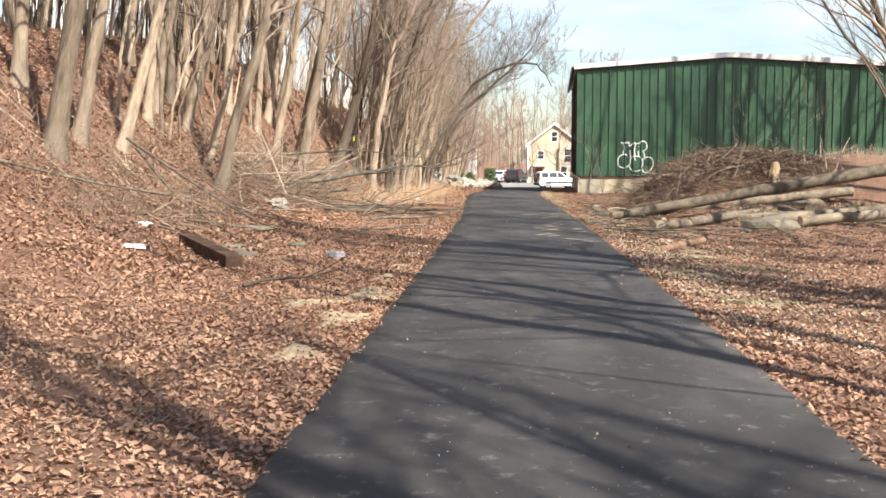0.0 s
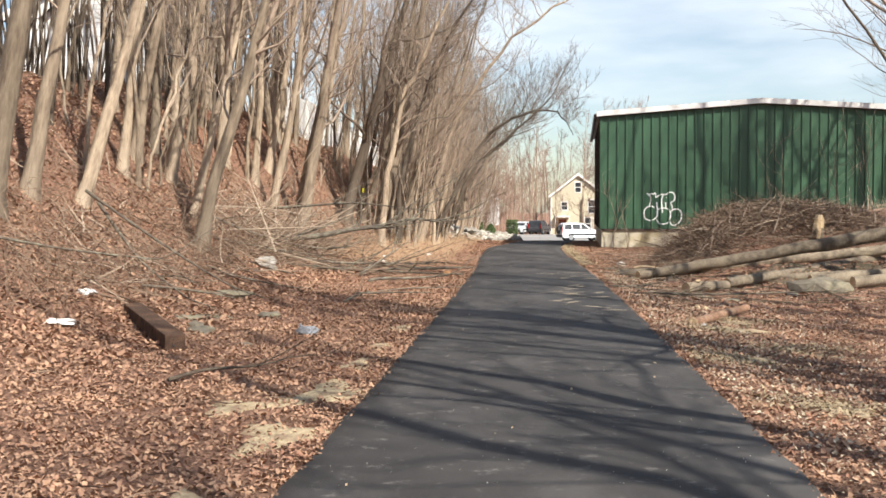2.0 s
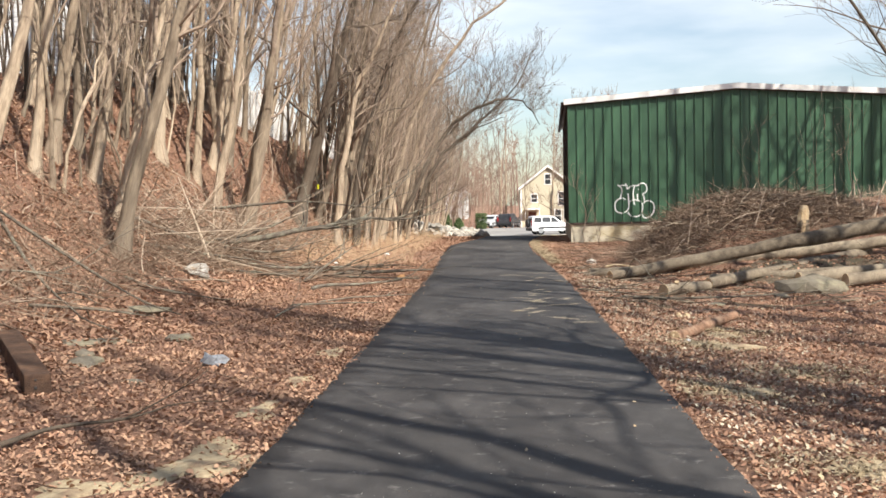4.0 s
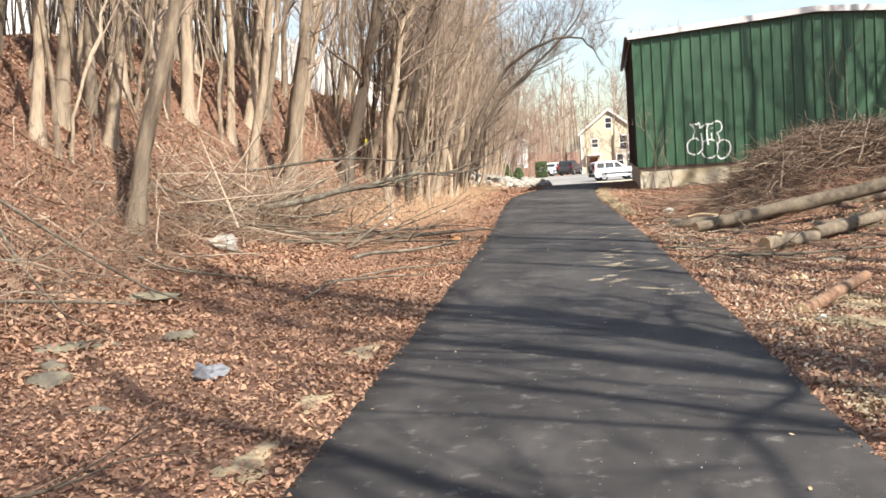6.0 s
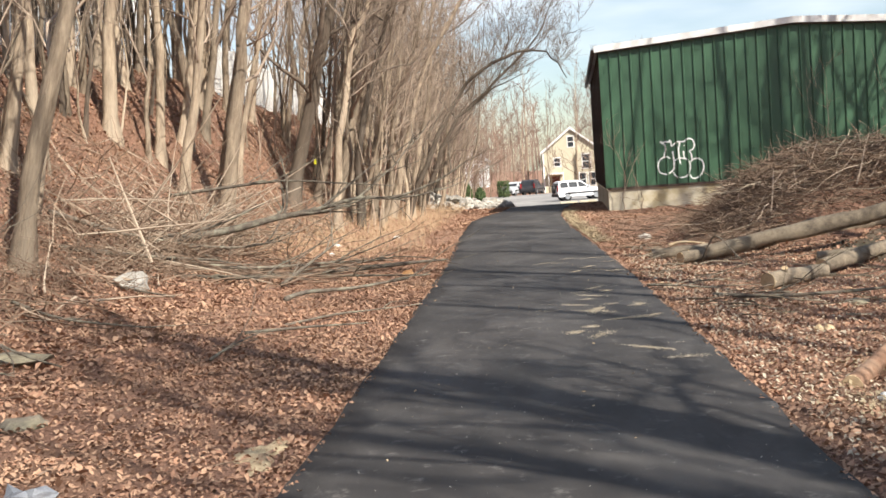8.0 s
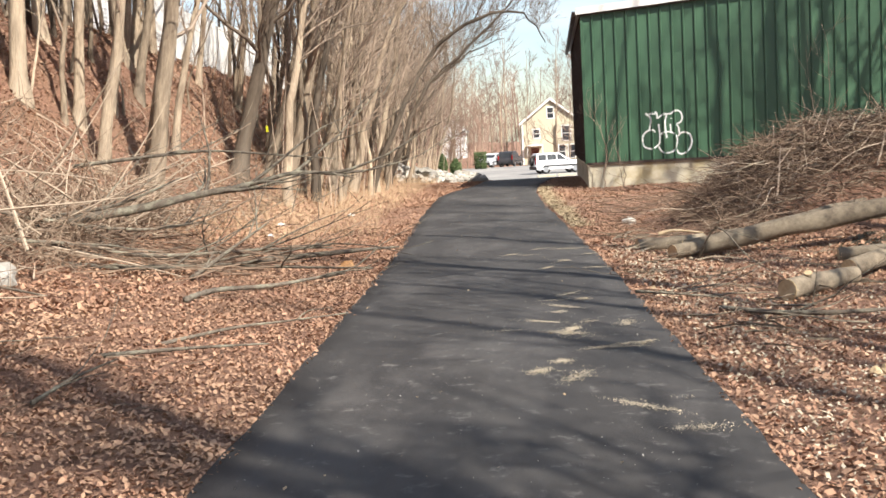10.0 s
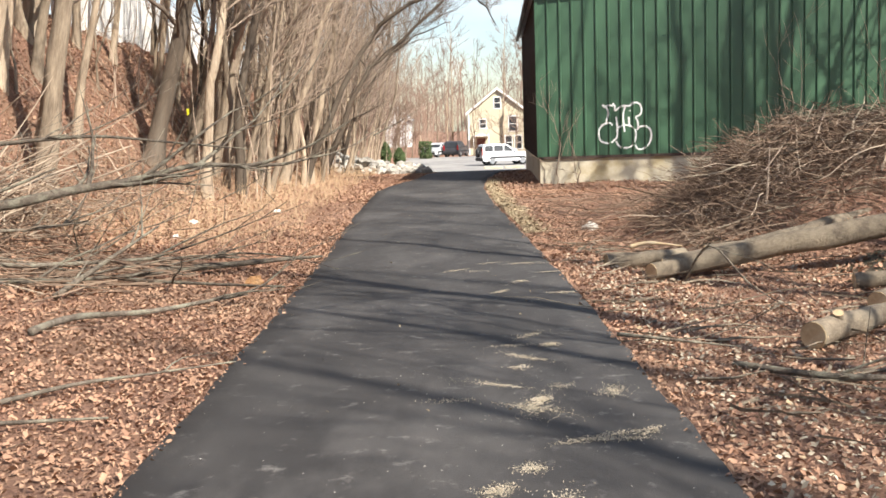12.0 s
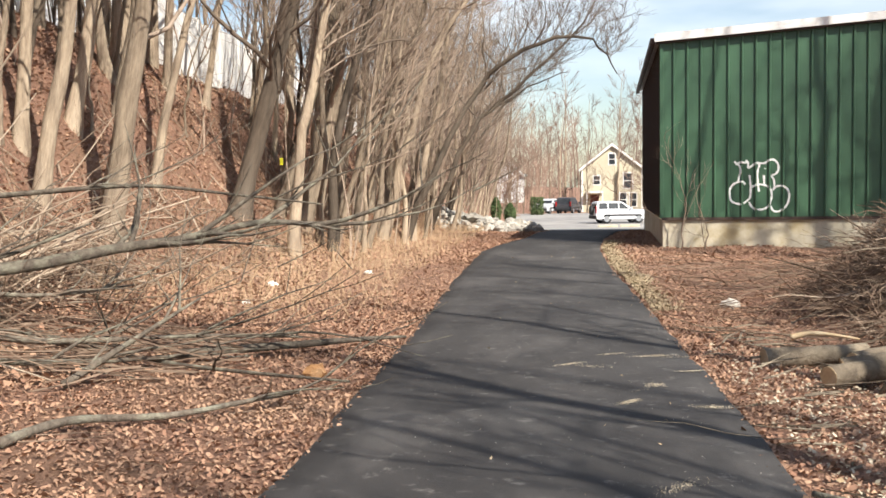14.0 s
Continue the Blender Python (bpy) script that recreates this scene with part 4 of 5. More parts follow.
def leaf_sticks(rng):
    while True:
        x, y = rng.uniform(-9, 9), rng.uniform(2, 44)
        if x < -1.5 or x > 2.1:
            a = rng.uniform(0, 6.3)
            return (x, y, gz(x, y) + 0.015), (math.cos(a), math.sin(a), 0.02)


def log_sticks(rng):
    x, y = 2.0 + 7.5 * rng.random() ** 1.3, rng.uniform(21.5, 31.5)
    a = rng.gauss(0.2, 0.7) + (math.pi if rng.random() < 0.5 else 0)
    return (x, y, gz(x, y) + 0.02 + abs(rng.gauss(0, 0.03))), (math.cos(a), math.sin(a) * 0.6, rng.gauss(0.03, 0.06))


def berm_grass(rng):
    x, y = rng.uniform(7.9, 13.5), rng.gauss(32.8, 1.3)
    return (x, y, gz(x, y) - 0.02), (rng.gauss(0, 0.5), rng.gauss(0, 0.5), 0.9)


def thicket(rng):
    y = rng.uniform(31.5, 62)
    toe = -4.6 + 0.9 * float(smooth01((y - 32) / 28))
    x = toe + rng.gauss(0.0, 1.5)
    if x > -1.9 - (0.5 if y > 36 else 0.0):
        x = toe - rng.random()
    return (x, y, gz(x, y) - 0.02), (rng.gauss(0.15, 0.4), rng.gauss(0, 0.4), 1)


def bank_brush(rng):
    y = rng.uniform(14, 70)
    x = -5.2 - abs(rng.gauss(0, 2.6))
    return (x, y, gz(x, y) - 0.02), (rng.gauss(0.2, 0.6), rng.gauss(0, 0.6), 1)


def saplings(rng):
    y = rng.uniform(41, 80)
    toe = -4.6 + 0.9 * float(smooth01((y - 32) / 28))
    x = toe - abs(rng.gauss(0, 2.4)) + 0.5 - (0.9 if y < 40 else 0)
    return (x, y, gz(x, y) - 0.1), (rng.gauss(0.14, 0.12), rng.gauss(0, 0.1), 1)


def bank_debris(rng):
    y = rng.uniform(16, 48)
    x = -5.3 - abs(rng.gauss(0, 2.3))
    a = rng.uniform(0, 6.3)
    dx, dy = math.cos(a), math.sin(a)
    return (x, y, gz(x, y) + 0.06 + abs(rng.gauss(0, 0.08))), (dx, dy, gz(x + dx * 0.5, y + dy * 0.5) * 2 - gz(x, y) * 2 + rng.gauss(0.05, 0.15))


def brushwood(rng):
    y = rng.gauss(29.5, 2.3)
    x = -5.5 - abs(rng.gauss(0, 1.2))
    a = rng.uniform(0, 6.3)
    return (x, y, gz(x, y) + abs(rng.gauss(0, 0.28))), (math.cos(a), math.sin(a) * 0.6, rng.gauss(0.25, 0.4))


def slope_foot(rng):
    y = rng.uniform(15, 27)
    x = -5.8 - abs(rng.gauss(0, 1.5))
    a = rng.uniform(0, 6.3)
    return (x, y, gz(x, y) + abs(rng.gauss(0, 0.16))), (math.cos(a), math.sin(a), rng.gauss(0.3, 0.45))


def bank_top(rng):
    while True:
        x, y = rng.uniform(-16, -10.5), rng.uniform(16, 46)
        if not (y > 29 and 0.292 < (0.39 - x) / (y - 18.3) < 0.345):
            return (x, y, gz(x, y) - 0.1), (rng.gauss(0.06, 0.12), rng.gauss(0, 0.1), 1)


rng = random.Random(61)
sticks("bank_top_thicket", 420, bank_top, (3.0, 8.0), (0.012, 0.05), rng, M_DARKBARK, "dense thin dark stems along the bank's top", category="saplings", seg=5, sides=5, curl=0.07)
sticks("bank_dead_brush", 950, brushwood, (0.3, 1.3), (0.004, 0.012), rng, M_BRUSH, "dark dead brush at the foot of the bank", seg=4, curl=0.4)
sticks("slope_brush", 900, slope_foot, (0.25, 1.1), (0.003, 0.009), rng, M_BRUSH, "dark twiggy brush among the trees on the slope", seg=4, curl=0.4)
sticks("slope_deadwood", 330, bank_debris, (0.3, 1.4), (0.006, 0.02), rng, M_DEADWOOD, "bleached dead sticks lying on the slope", seg=4, curl=0.15)
sticks("bank_brushwood", 330, brushwood, (0.4, 1.5), (0.004, 0.014), rng, M_DEADWOOD, "heaped dead brushwood at the foot of the bank", seg=4)
sticks("bank_poles", 64, brushwood, (1.3, 3.2), (0.012, 0.028), rng, M_DEADWOOD, "bleached dead poles among the brushwood", seg=4, curl=0.08, sides=5)
sticks("bank_debris", 620, bank_debris, (0.3, 1.5), (0.005, 0.016), rng, M_BRUSH, "brown fallen sticks strewn up the bank", seg=4, curl=0.15)
sticks("sapling_thicket", 90, saplings, (1.5, 6.0), (0.008, 0.028), rng, M_TWIG, "dense thin bare stems along the bank", category="saplings", seg=6, sides=5, curl=0.12)
sticks("branch_tangle", 430, left_tangle, (0.4, 1.7), (0.003, 0.012), rng, M_BRUSH, "tangle of grey dead twigs on the leaves", seg=4)
sticks("fallen_twigs", 1100, leaf_sticks, (0.12, 0.7), (0.003, 0.009), rng, M_BRUSH, "small twigs strewn over the leaves")
sticks("berm_grass", 1500, berm_grass, (0.15, 0.5), (0.002, 0.005), rng, M_DEADWOOD, "dry pale grass and stems on the berm", category="undergrowth", seg=3)
sticks("log_debris", 260, log_sticks, (0.25, 1.3), (0.004, 0.016), rng, M_LOG, "dark broken sticks among the felled logs", seg=4, curl=0.2)
sticks("dry_undergrowth", 5200, thicket, (0.12, 0.55), (0.002, 0.005), rng, M_STRAW, "dry reddish stems at the foot of the trees", category="undergrowth", seg=3)
sticks("bank_undergrowth", 3600, bank_brush, (0.25, 1.2), (0.0025, 0.006), rng, M_BRUSH, "thin bare saplings and stems on the bank", category="undergrowth", seg=4)


# ---- small things beside the path ----
def lump(name, size, mat, seed, rough=0.25, rings=5, n=9, flat=0.0):
    """A stone-like lump that stands on z = 0."""
    rng = random.Random(seed)
    bm = bmesh.new()
    bmesh.ops.create_icosphere(bm, subdivisions=2, radius=1)
    for v in bm.verts:
        f = 1 + rough * noise.noise(v.co * 1.7 + Vector((seed * 3.1, 0, 0))) * 1.6 + rng.uniform(-rough, rough) * 0.25
        v.co = Vector((v.co.x * size[0], v.co.y * size[1], max(v.co.z, -0.55 + flat) * size[2])) * f
    me = bpy.data.meshes.new(name)
    bm.to_mesh(me)
    bm.free()
    me.materials.append(mat)
    return me


def lay(name, me, x, y, label, category, turn=0.0, sink=0.0, group="", rx=0.0):
    ob = new(name, me)
    low = min(v.co.z for v in me.vertices)
    ob.matrix_basis = Matrix.Translation((x, y, gz(x, y) - low - sink)) @ pose(0, 0, 0, rx, 0, turn)
    return tagged(ob, label, category, group)


beam = empty("timber_beam", Matrix.Translation((-3.75, 13.75, gz(-3.75, 13.75) + 0.0)) @ pose(0, 0, 0, 3, 0, 30.0), "dark creosoted square timber lying on the leaves", "timber")
part("timber", box_mesh("timber", (-0.115, 0.115, 0, 2.7, -0.02, 0.19), M_TIMBER, 0.018), beam)
for z, r in ((0.07, 0.012), (0.14, 0.009)):
    part("bolt", box_mesh("bolt", (-0.02 - r, -0.02 + r, -0.012, 0.02, z - r, z + r), M_PLASTIC, 0.003), beam)
lay("plastic_bag", lump("plastic_bag", (0.13, 0.10, 0.075), M_BAGBLUE, 3, 0.6), -2.65, 15.5, "crumpled grey-blue plastic bag on the leaves", "bag", 20)
lay("white_rag", lump("white_rag", (0.2, 0.13, 0.045), M_PAPER, 5, 0.5), -5.37, 14.4, "crumpled white litter on the leaves", "litter", 10)
lay("white_rag", lump("white_rag", (0.16, 0.12, 0.05), M_PAPER, 6, 0.5), -5.87, 16.4, "crumpled white litter on the bank", "litter", 60)
lay("pale_rock", lump("pale_rock", (0.28, 0.2, 0.18), M_STONE, 7, 0.35), -5.55, 25.2, "pale angular rock at the foot of the bank", "rock", 30, 0.05)
lay("flat_stone", lump("flat_stone", (0.55, 0.3, 0.07), M_MOSSY, 8, 0.25), -4.65, 17.1, "flat mossy stone slab in the leaves", "stone", 15, 0.06)
lay("flat_stone", lump("flat_stone", (0.5, 0.22, 0.08), M_MOSSY, 9, 0.25), -5.0, 20.1, "flat mossy stone slab in the leaves", "stone", -10, 0.06)
lay("mossy_boulder", lump("mossy_boulder", (0.7, 0.45, 0.26), M_MOSSY, 10, 0.2), 6.0, 24.6, "low mossy boulder among felled logs", "boulder", 0, 0.12)
lay("wood_chunk", lump("wood_chunk", (0.055, 0.045, 0.045), M_CUT, 12, 0.35), 2.95, 20.6, "pale split wood chunk in the leaves", "wood chunk", 40)
lay("wood_chunk", lump("wood_chunk", (0.06, 0.05, 0.045), M_CUT, 13, 0.35), 3.1, 20.8, "pale split wood chunk in the leaves", "wood chunk", 10)
lay("wood_chunk", lump("wood_chunk", (0.05, 0.04, 0.035), M_PAPER, 14, 0.35), 2.55, 17.4, "white chunk of torn wood on the leaves", "wood chunk", 70)
lay("sawn_disc", lump("sawn_disc", (0.10, 0.05, 0.08), M_OFFCUT, 15, 0.3), -1.83, 27.95, "orange sawn wood offcut by the path", "wood offcut", 15)
lay("white_stone", lump("white_stone", (0.14, 0.1, 0.1), M_STONE, 16, 0.3), 2.75, 34.2, "pale stone at the path's edge", "stone", 0, 0.02)
lay("white_rag", lump("white_rag", (0.08, 0.06, 0.04), M_PAPER, 17, 0.5), -3.3, 39.0, "white litter in the dry grass", "litter", 0)
lay("white_rag", lump("white_rag", (0.06, 0.05, 0.035), M_PAPER, 18, 0.5), -4.1, 33.5, "small white litter on the leaves", "litter", 0)
lay("concrete_lump", lump("concrete_lump", (0.09, 0.07, 0.06), M_PAPER, 19, 0.3), -0.35 - 4.1, 36.2, "white lump of concrete on the bank", "rubble", 0)
tagpost = empty("marker_tag", Matrix.Translation((-6.45, 44.6, gz(-6.45, 44.6))), "yellow plastic marker tag tied to a stem", "marker")
V, F = [], []
tube(V, F, [(0, 0, -0.1), (0.02, 0, 1.0), (0.03, 0, 1.5)], [0.012, 0.01, 0.008], 6)
part("stem", mesh_of("stem", V, F, M_LOG), tagpost)
part("tag", box_mesh("tag", (0.0, 0.07, -0.03, 0.01, 1.02, 1.19), M_HIVIS, 0.008), tagpost, "yellow plastic tag")


def patch_mesh(rx, ry, seed, mat, height=0.02):
    """A low irregular spread of sand or dust."""
    rng = random.Random(seed)
    V, F = [(0, 0, height)], []
    n, rings = 26, 4
    lob = [1 + 0.35 * math.sin(3 * a * 6.283 / n + seed) + rng.uniform(-0.22, 0.22) for a in range(n)]
    for k in range(1, rings + 1):
        f = k / rings
        for a in range(n):
            t = 6.2832 * a / n
            V.append((rx * f * lob[a] * math.cos(t), ry * f * lob[a] * math.sin(t), height * (1 - f ** 2) - (0.02 if k == rings else 0) + rng.uniform(-0.006, 0.006)))
    for a in range(n):
        F.append((0, 1 + a, 1 + (a + 1) % n))
        for k in range(rings - 1):
            p, q = 1 + k * n + a, 1 + k * n + (a + 1) % n
            F.append((p, p + n, q + n, q))
    return mesh_of("sand_patch", V, F, mat, True)


sand_rows = [(-1.62, 9.5, 0.30, 0.55, 5), (-1.62, 11.3, 0.30, 0.75, -5), (-1.7, 7.6, 0.22, 0.4, 10), (-1.62, 13.1, 0.17, 0.42, 0), (-1.58, 16.5, 0.16, 0.4, 5), (-1.58, 14.6, 0.14, 0.3, 0), (-2.2, 10.6, 0.3, 0.4, 0)]
sand_rows += [(1.75, 38.5, 0.25, 2.2, 0), (1.62, 42.5, 0.3, 1.6, 0), (2.75, 17.3, 0.5, 0.35, 15), (3.1, 18.6, 0.4, 0.25, 0), (2.6, 11.2, 0.35, 0.3, 40), (2.4, 13.9, 0.3, 0.22, 10)]


def swept(x, y, rng):
    """True where leaves are worn away from the spreads of sand."""
    out = np.zeros(len(x), bool)
    for cx, cy, rx, ry, _ in sand_rows:
        out |= ((x - cx) / rx) ** 2 + ((y - cy) / ry) ** 2 < rng.uniform(0.2, 1.25, len(x))
    return out & (rng.random(len(x)) < 0.66)


for i, (x, y, rx, ry, turn) in enumerate(sand_rows):
    ob = new("sand_patch", patch_mesh(rx, ry, i + 1, M_SAND))
    ob.matrix_basis = Matrix.Translation((x, y, gz(x, y) + 0.004)) @ pose(0, 0, 0, 0, 0, turn)
    tagged(ob, "thin pale spread of sand beside the path", "sand", "sand patches", "stuff")


def flakes(name, n, where, size, mat, label, seed, category, thick=0.35, curled=False, steep=0.45):
    """Chips as folded diamonds, or curled leaves with a midrib, as one mesh."""
    rng = np.random.default_rng(seed)
    x, y, z = where(rng, n)
    a = rng.uniform(0, 2 * np.pi, n)
    s = rng.uniform(size[0], size[1], n)
    w = s * rng.uniform(0.3, 0.85, n)
    tilt = rng.normal(0, steep, (n, 2))
    dx, dy = np.cos(a), np.sin(a)
    fold = s * rng.uniform(-0.1, thick, n)

    def pt(u, v, h):
        px, py = u * dx - v * dy, u * dy + v * dx
        return np.stack([x + px, y + py, z + h + px * tilt[:, 0] + py * tilt[:, 1]], -1)

    zero = np.zeros(n)
    if curled:
        tip = s * rng.uniform(-0.05, 0.2, n)
        skew = rng.uniform(0.12, 0.3, n)
        ring = [pt(-s / 2, zero, zero), pt(-s * skew, -w / 2, fold), pt(s * 0.22, -w * 0.42, fold * 0.8), pt(s / 2, zero, tip), pt(s * skew, w / 2, fold * 0.6), pt(-s * 0.25, w * 0.4, fold)]
        tris = [(0, 1, 2), (0, 2, 3), (0, 3, 4), (0, 4, 5)]
    else:
        ring = [pt(-s / 2, zero, zero), pt(zero, -w / 2, fold), pt(s / 2, zero, zero), pt(zero, w / 2, fold)]
        tris = [(0, 1, 2), (0, 2, 3)]
    P = np.stack(ring, 1).reshape(-1, 3)
    i = np.arange(n) * len(ring)
    faces = np.concatenate([np.stack([i + a, i + b, i + c], -1) for a, b, c in tris])
    me = bpy.data.meshes.new(name)
    me.vertices.add(len(P))
    me.vertices.foreach_set("co", P.ravel())
    me.loops.add(len(faces) * 3)
    me.loops.foreach_set("vertex_index", faces.ravel())
    me.polygons.add(len(faces))
    me.polygons.foreach_set("loop_start", np.arange(len(faces)) * 3)
    me.materials.append(mat)
    me.update(calc_edges=True)
    me.validate()
    return tagged(new(name, me), label, category, kind="stuff")


def leaf_floor(rng, n):
    y = 2 + 44 * rng.random(n * 3) ** 1.35
    x = rng.uniform(-11, 10, n * 3)
    edge_l = np.interp(y, [20, 30, 38, 46, 49, 53, 58, 64], [-1.25, -1.33, -1.55, -1.64, -1.38, -0.75, -0.35, -0.2])
    edge_r = np.interp(y, [20, 27, 34, 41, 47, 52, 64], [1.76, 1.70, 1.53, 1.36, 1.36, 1.65, 3.2])
    keep = ((x < edge_l + rng.normal(0.0, 0.045, n * 3) + 0.035 + 0.07 * wobble(y, y * 0.7, 2.3)) | (x > edge_r + rng.normal(0.0, 0.045, n * 3) - 0.03 - 0.05 * wobble(y, y * 0.7, 2.7, 3))) & (np.abs(x) < 3.0 + 0.5 * y)
    keep &= ~swept(x, y, rng)
    x, y = x[keep][:n], y[keep][:n]
    pad = n - len(x)
    if pad > 0:
        x, y = np.append(x, rng.uniform(-6, -2, pad)), np.append(y, rng.uniform(2, 30, pad))
    return x, y, ground_z(x, y) + rng.uniform(0.0, 0.03, n)


def leaf_bank(rng, n):
    y = rng.uniform(12, 72, n)
    x = -4.0 - rng.random(n) * 9
    return x, y, ground_z(x, y) + rng.uniform(0.0, 0.06, n)


def leaf_crumbs(rng, n):
    y = 2 + 34 * rng.random(n)
    left = rng.random(n) < 0.62
    edge_l = np.interp(y, [20, 30, 38], [-1.25, -1.33, -1.55])
    edge_r = np.interp(y, [20, 27, 34], [1.76, 1.70, 1.53])
    x = np.where(left, edge_l + 0.06 - 4.6 * rng.random(n) ** 1.25, edge_r - 0.06 + 4.0 * rng.random(n) ** 1.2)
    x = np.where(swept(x, y, rng), np.where(left, -3.2, 3.3) + rng.normal(0, 0.5, n), x)
    return x, y, ground_z(x, y) + rng.uniform(0.004, 0.028, n)


def leaf_far(rng, n):
    y = rng.uniform(42, 66, n)
    left = rng.random(n) < 0.6
    edge_l = np.interp(y, [42, 46, 49, 53, 58, 64], [-1.6, -1.64, -1.38, -0.75, -0.35, -0.2])
    edge_r = np.interp(y, [41, 47, 52, 64], [1.36, 1.36, 1.65, 3.2])
    x = np.where(left, edge_l - 7 * rng.random(n) ** 1.3, edge_r + 5 * rng.random(n))
    return x, y, ground_z(x, y) + rng.uniform(0.0, 0.03, n)


def leaf_path(rng, n):
    y = rng.uniform(1, 45, n)
    x = rng.uniform(-1.1, 1.5, n)
    return x, y, np.full(n, 0.016)


def chips_path(rng, n):
    m = 34
    cx, cy = rng.uniform(0.2, 1.55, m), rng.uniform(18.5, 29.5, m)
    cx[:9] = (0.9, 1.2, 0.6, 1.15, 1.2, 0.88, 0.9, 1.25, 0.95)
    cy[:9] = (22.2, 21.45, 20.6, 24.0, 19.5, 22.1, 26.8, 21.4, 22.3)
    along, wide, turn = rng.uniform(0.03, 0.16, m), rng.uniform(0.012, 0.05, m), rng.normal(0.2, 0.9, m)
    k = np.minimum(rng.integers(0, m, n), rng.integers(0, m, n))
    u, v = rng.normal(0, 1, n) * along[k], rng.normal(0, 1, n) * wide[k] * (0.5 + rng.random(n))
    x, y = cx[k] + u * np.cos(turn[k]) - v * np.sin(turn[k]), cy[k] + u * np.sin(turn[k]) + v * np.cos(turn[k])
    return np.clip(x, -1.1, 1.7), y, np.full(n, 0.014)


def specks(rng, n):
    y = rng.uniform(1, 50, n)
    x = -1.15 + 2.7 * rng.random(n) ** 0.8
    return x, y, np.full(n, 0.0135)


def litter_east(rng, n):
    x, y = 1.85 + np.abs(rng.normal(0, 1.9, n)), rng.uniform(8, 30, n)
    return x, y, ground_z(x, y) + rng.uniform(0.015, 0.04, n)


def straw_spots(rng, n):
    k = rng.integers(0, 5, n)
    cx, cy = np.array([2.75, 3.3, 2.6, 2.3, 3.4]), np.array([17.2, 18.7, 11.2, 13.9, 15.4])
    x, y = cx[k] + rng.normal(0, 0.33, n), cy[k] + rng.normal(0, 0.28, n)
    x = np.where((x > -1.4) & (x < 1.85), np.where(cx[k] > 0, 1.9 + rng.random(n) * 0.3, -1.5 - rng.random(n) * 0.3), x)
    return x, y, ground_z(x, y) + rng.uniform(0.02, 0.045, n)


def ledge_leaves(rng, n):
    x, y = rng.uniform(4.4, 10.4, n), rng.normal(27.6, 0.9, n)
    return x, y, ground_z(x, y) + np.maximum(ledge_rise(x, y) - 0.05, 0) + 0.015


def chips_log(rng, n):
    x, y = rng.uniform(1.9, 4.5, n), rng.normal(24.5, 2.2, n)
    return x, y, ground_z(x, y) + 0.03


flakes("fallen_leaves", 155000, leaf_floor, (0.02, 0.062), M_LEAF, "carpet of dry curled brown leaves", 1, "leaves", 0.3, True, 0.32)
flakes("bank_leaves", 70000, leaf_bank, (0.05, 0.10), M_LEAF, "dry brown leaves covering the bank", 2, "leaves")
flakes("leaf_crumbs", 115000, leaf_crumbs, (0.016, 0.05), M_LEAF, "broken dry leaf scraps on the forest floor", 7, "leaves", 0.5)
flakes("verge_leaves", 36000, leaf_far, (0.03, 0.08), M_LEAF, "dry brown leaves along the path's far verges", 6, "leaves")
flakes("stray_leaves", 130, leaf_path, (0.012, 0.04), M_CUT, "stray pale leaf scraps on the asphalt", 3, "leaves", 0.1)
flakes("path_grit", 3000, specks, (0.004, 0.015), M_STONE, "pale grit and crumbs on the asphalt", 8, "grit", 0.1)
flakes("sawdust_chips", 15000, chips_path, (0.003, 0.013), M_SAWDUST, "pale wood chips crushed on the asphalt", 4, "wood chips", 0.1)
flakes("bark_litter", 15000, litter_east, (0.008, 0.045), M_SAWDUST, "pale bark and straw litter among the leaves", 14, "litter", 0.2)
flakes("straw_litter", 5200, straw_spots, (0.012, 0.05), M_SAND, "pale crushed straw and chips on the ground", 21, "straw", 0.1)
flakes("ledge_leaves", 3600, ledge_leaves, (0.03, 0.07), M_LEAF, "dry leaves caught on the mossy ledge", 22, "leaves", 0.3, True, 0.35)
flakes("wood_chips", 260, chips_log, (0.02, 0.06), M_CUT, "pale wood chips around the felled logs", 5, "wood chips", 0.2)



def straw(rng, n):
    y = rng.uniform(33, 51, n)
    x = np.interp(y, [34, 41, 47, 52], [1.53, 1.36, 1.36, 1.65]) + 0.05 + np.abs(rng.normal(0, 0.2, n))
    return x, y, ground_z(x, y) + rng.uniform(0.02, 0.06, n)


flakes("straw_verge", 13000, straw, (0.015, 0.05), M_SAND, "pale straw strewn along the path's edge", 12, "straw", 0.2)

# ---- small things in the leaves ----
rng = random.Random(58)
for i, (x, y, w) in enumerate([(-4.0, 15.5, 0.26), (-3.6, 17.5, 0.2), (-4.3, 16.2, 0.17), (-3.2, 14.6, 0.12), (3.9, 22.6, 0.16), (5.2, 23.6, 0.2)]):
    lay("stone", lump("stone", (w, w * 0.7, w * 0.35), M_MOSSY, 130 + i, 0.25), x, y, "flat greenish stone half sunk in leaves", "stone", rng.uniform(0, 180), 0.03, "stones in the leaves")

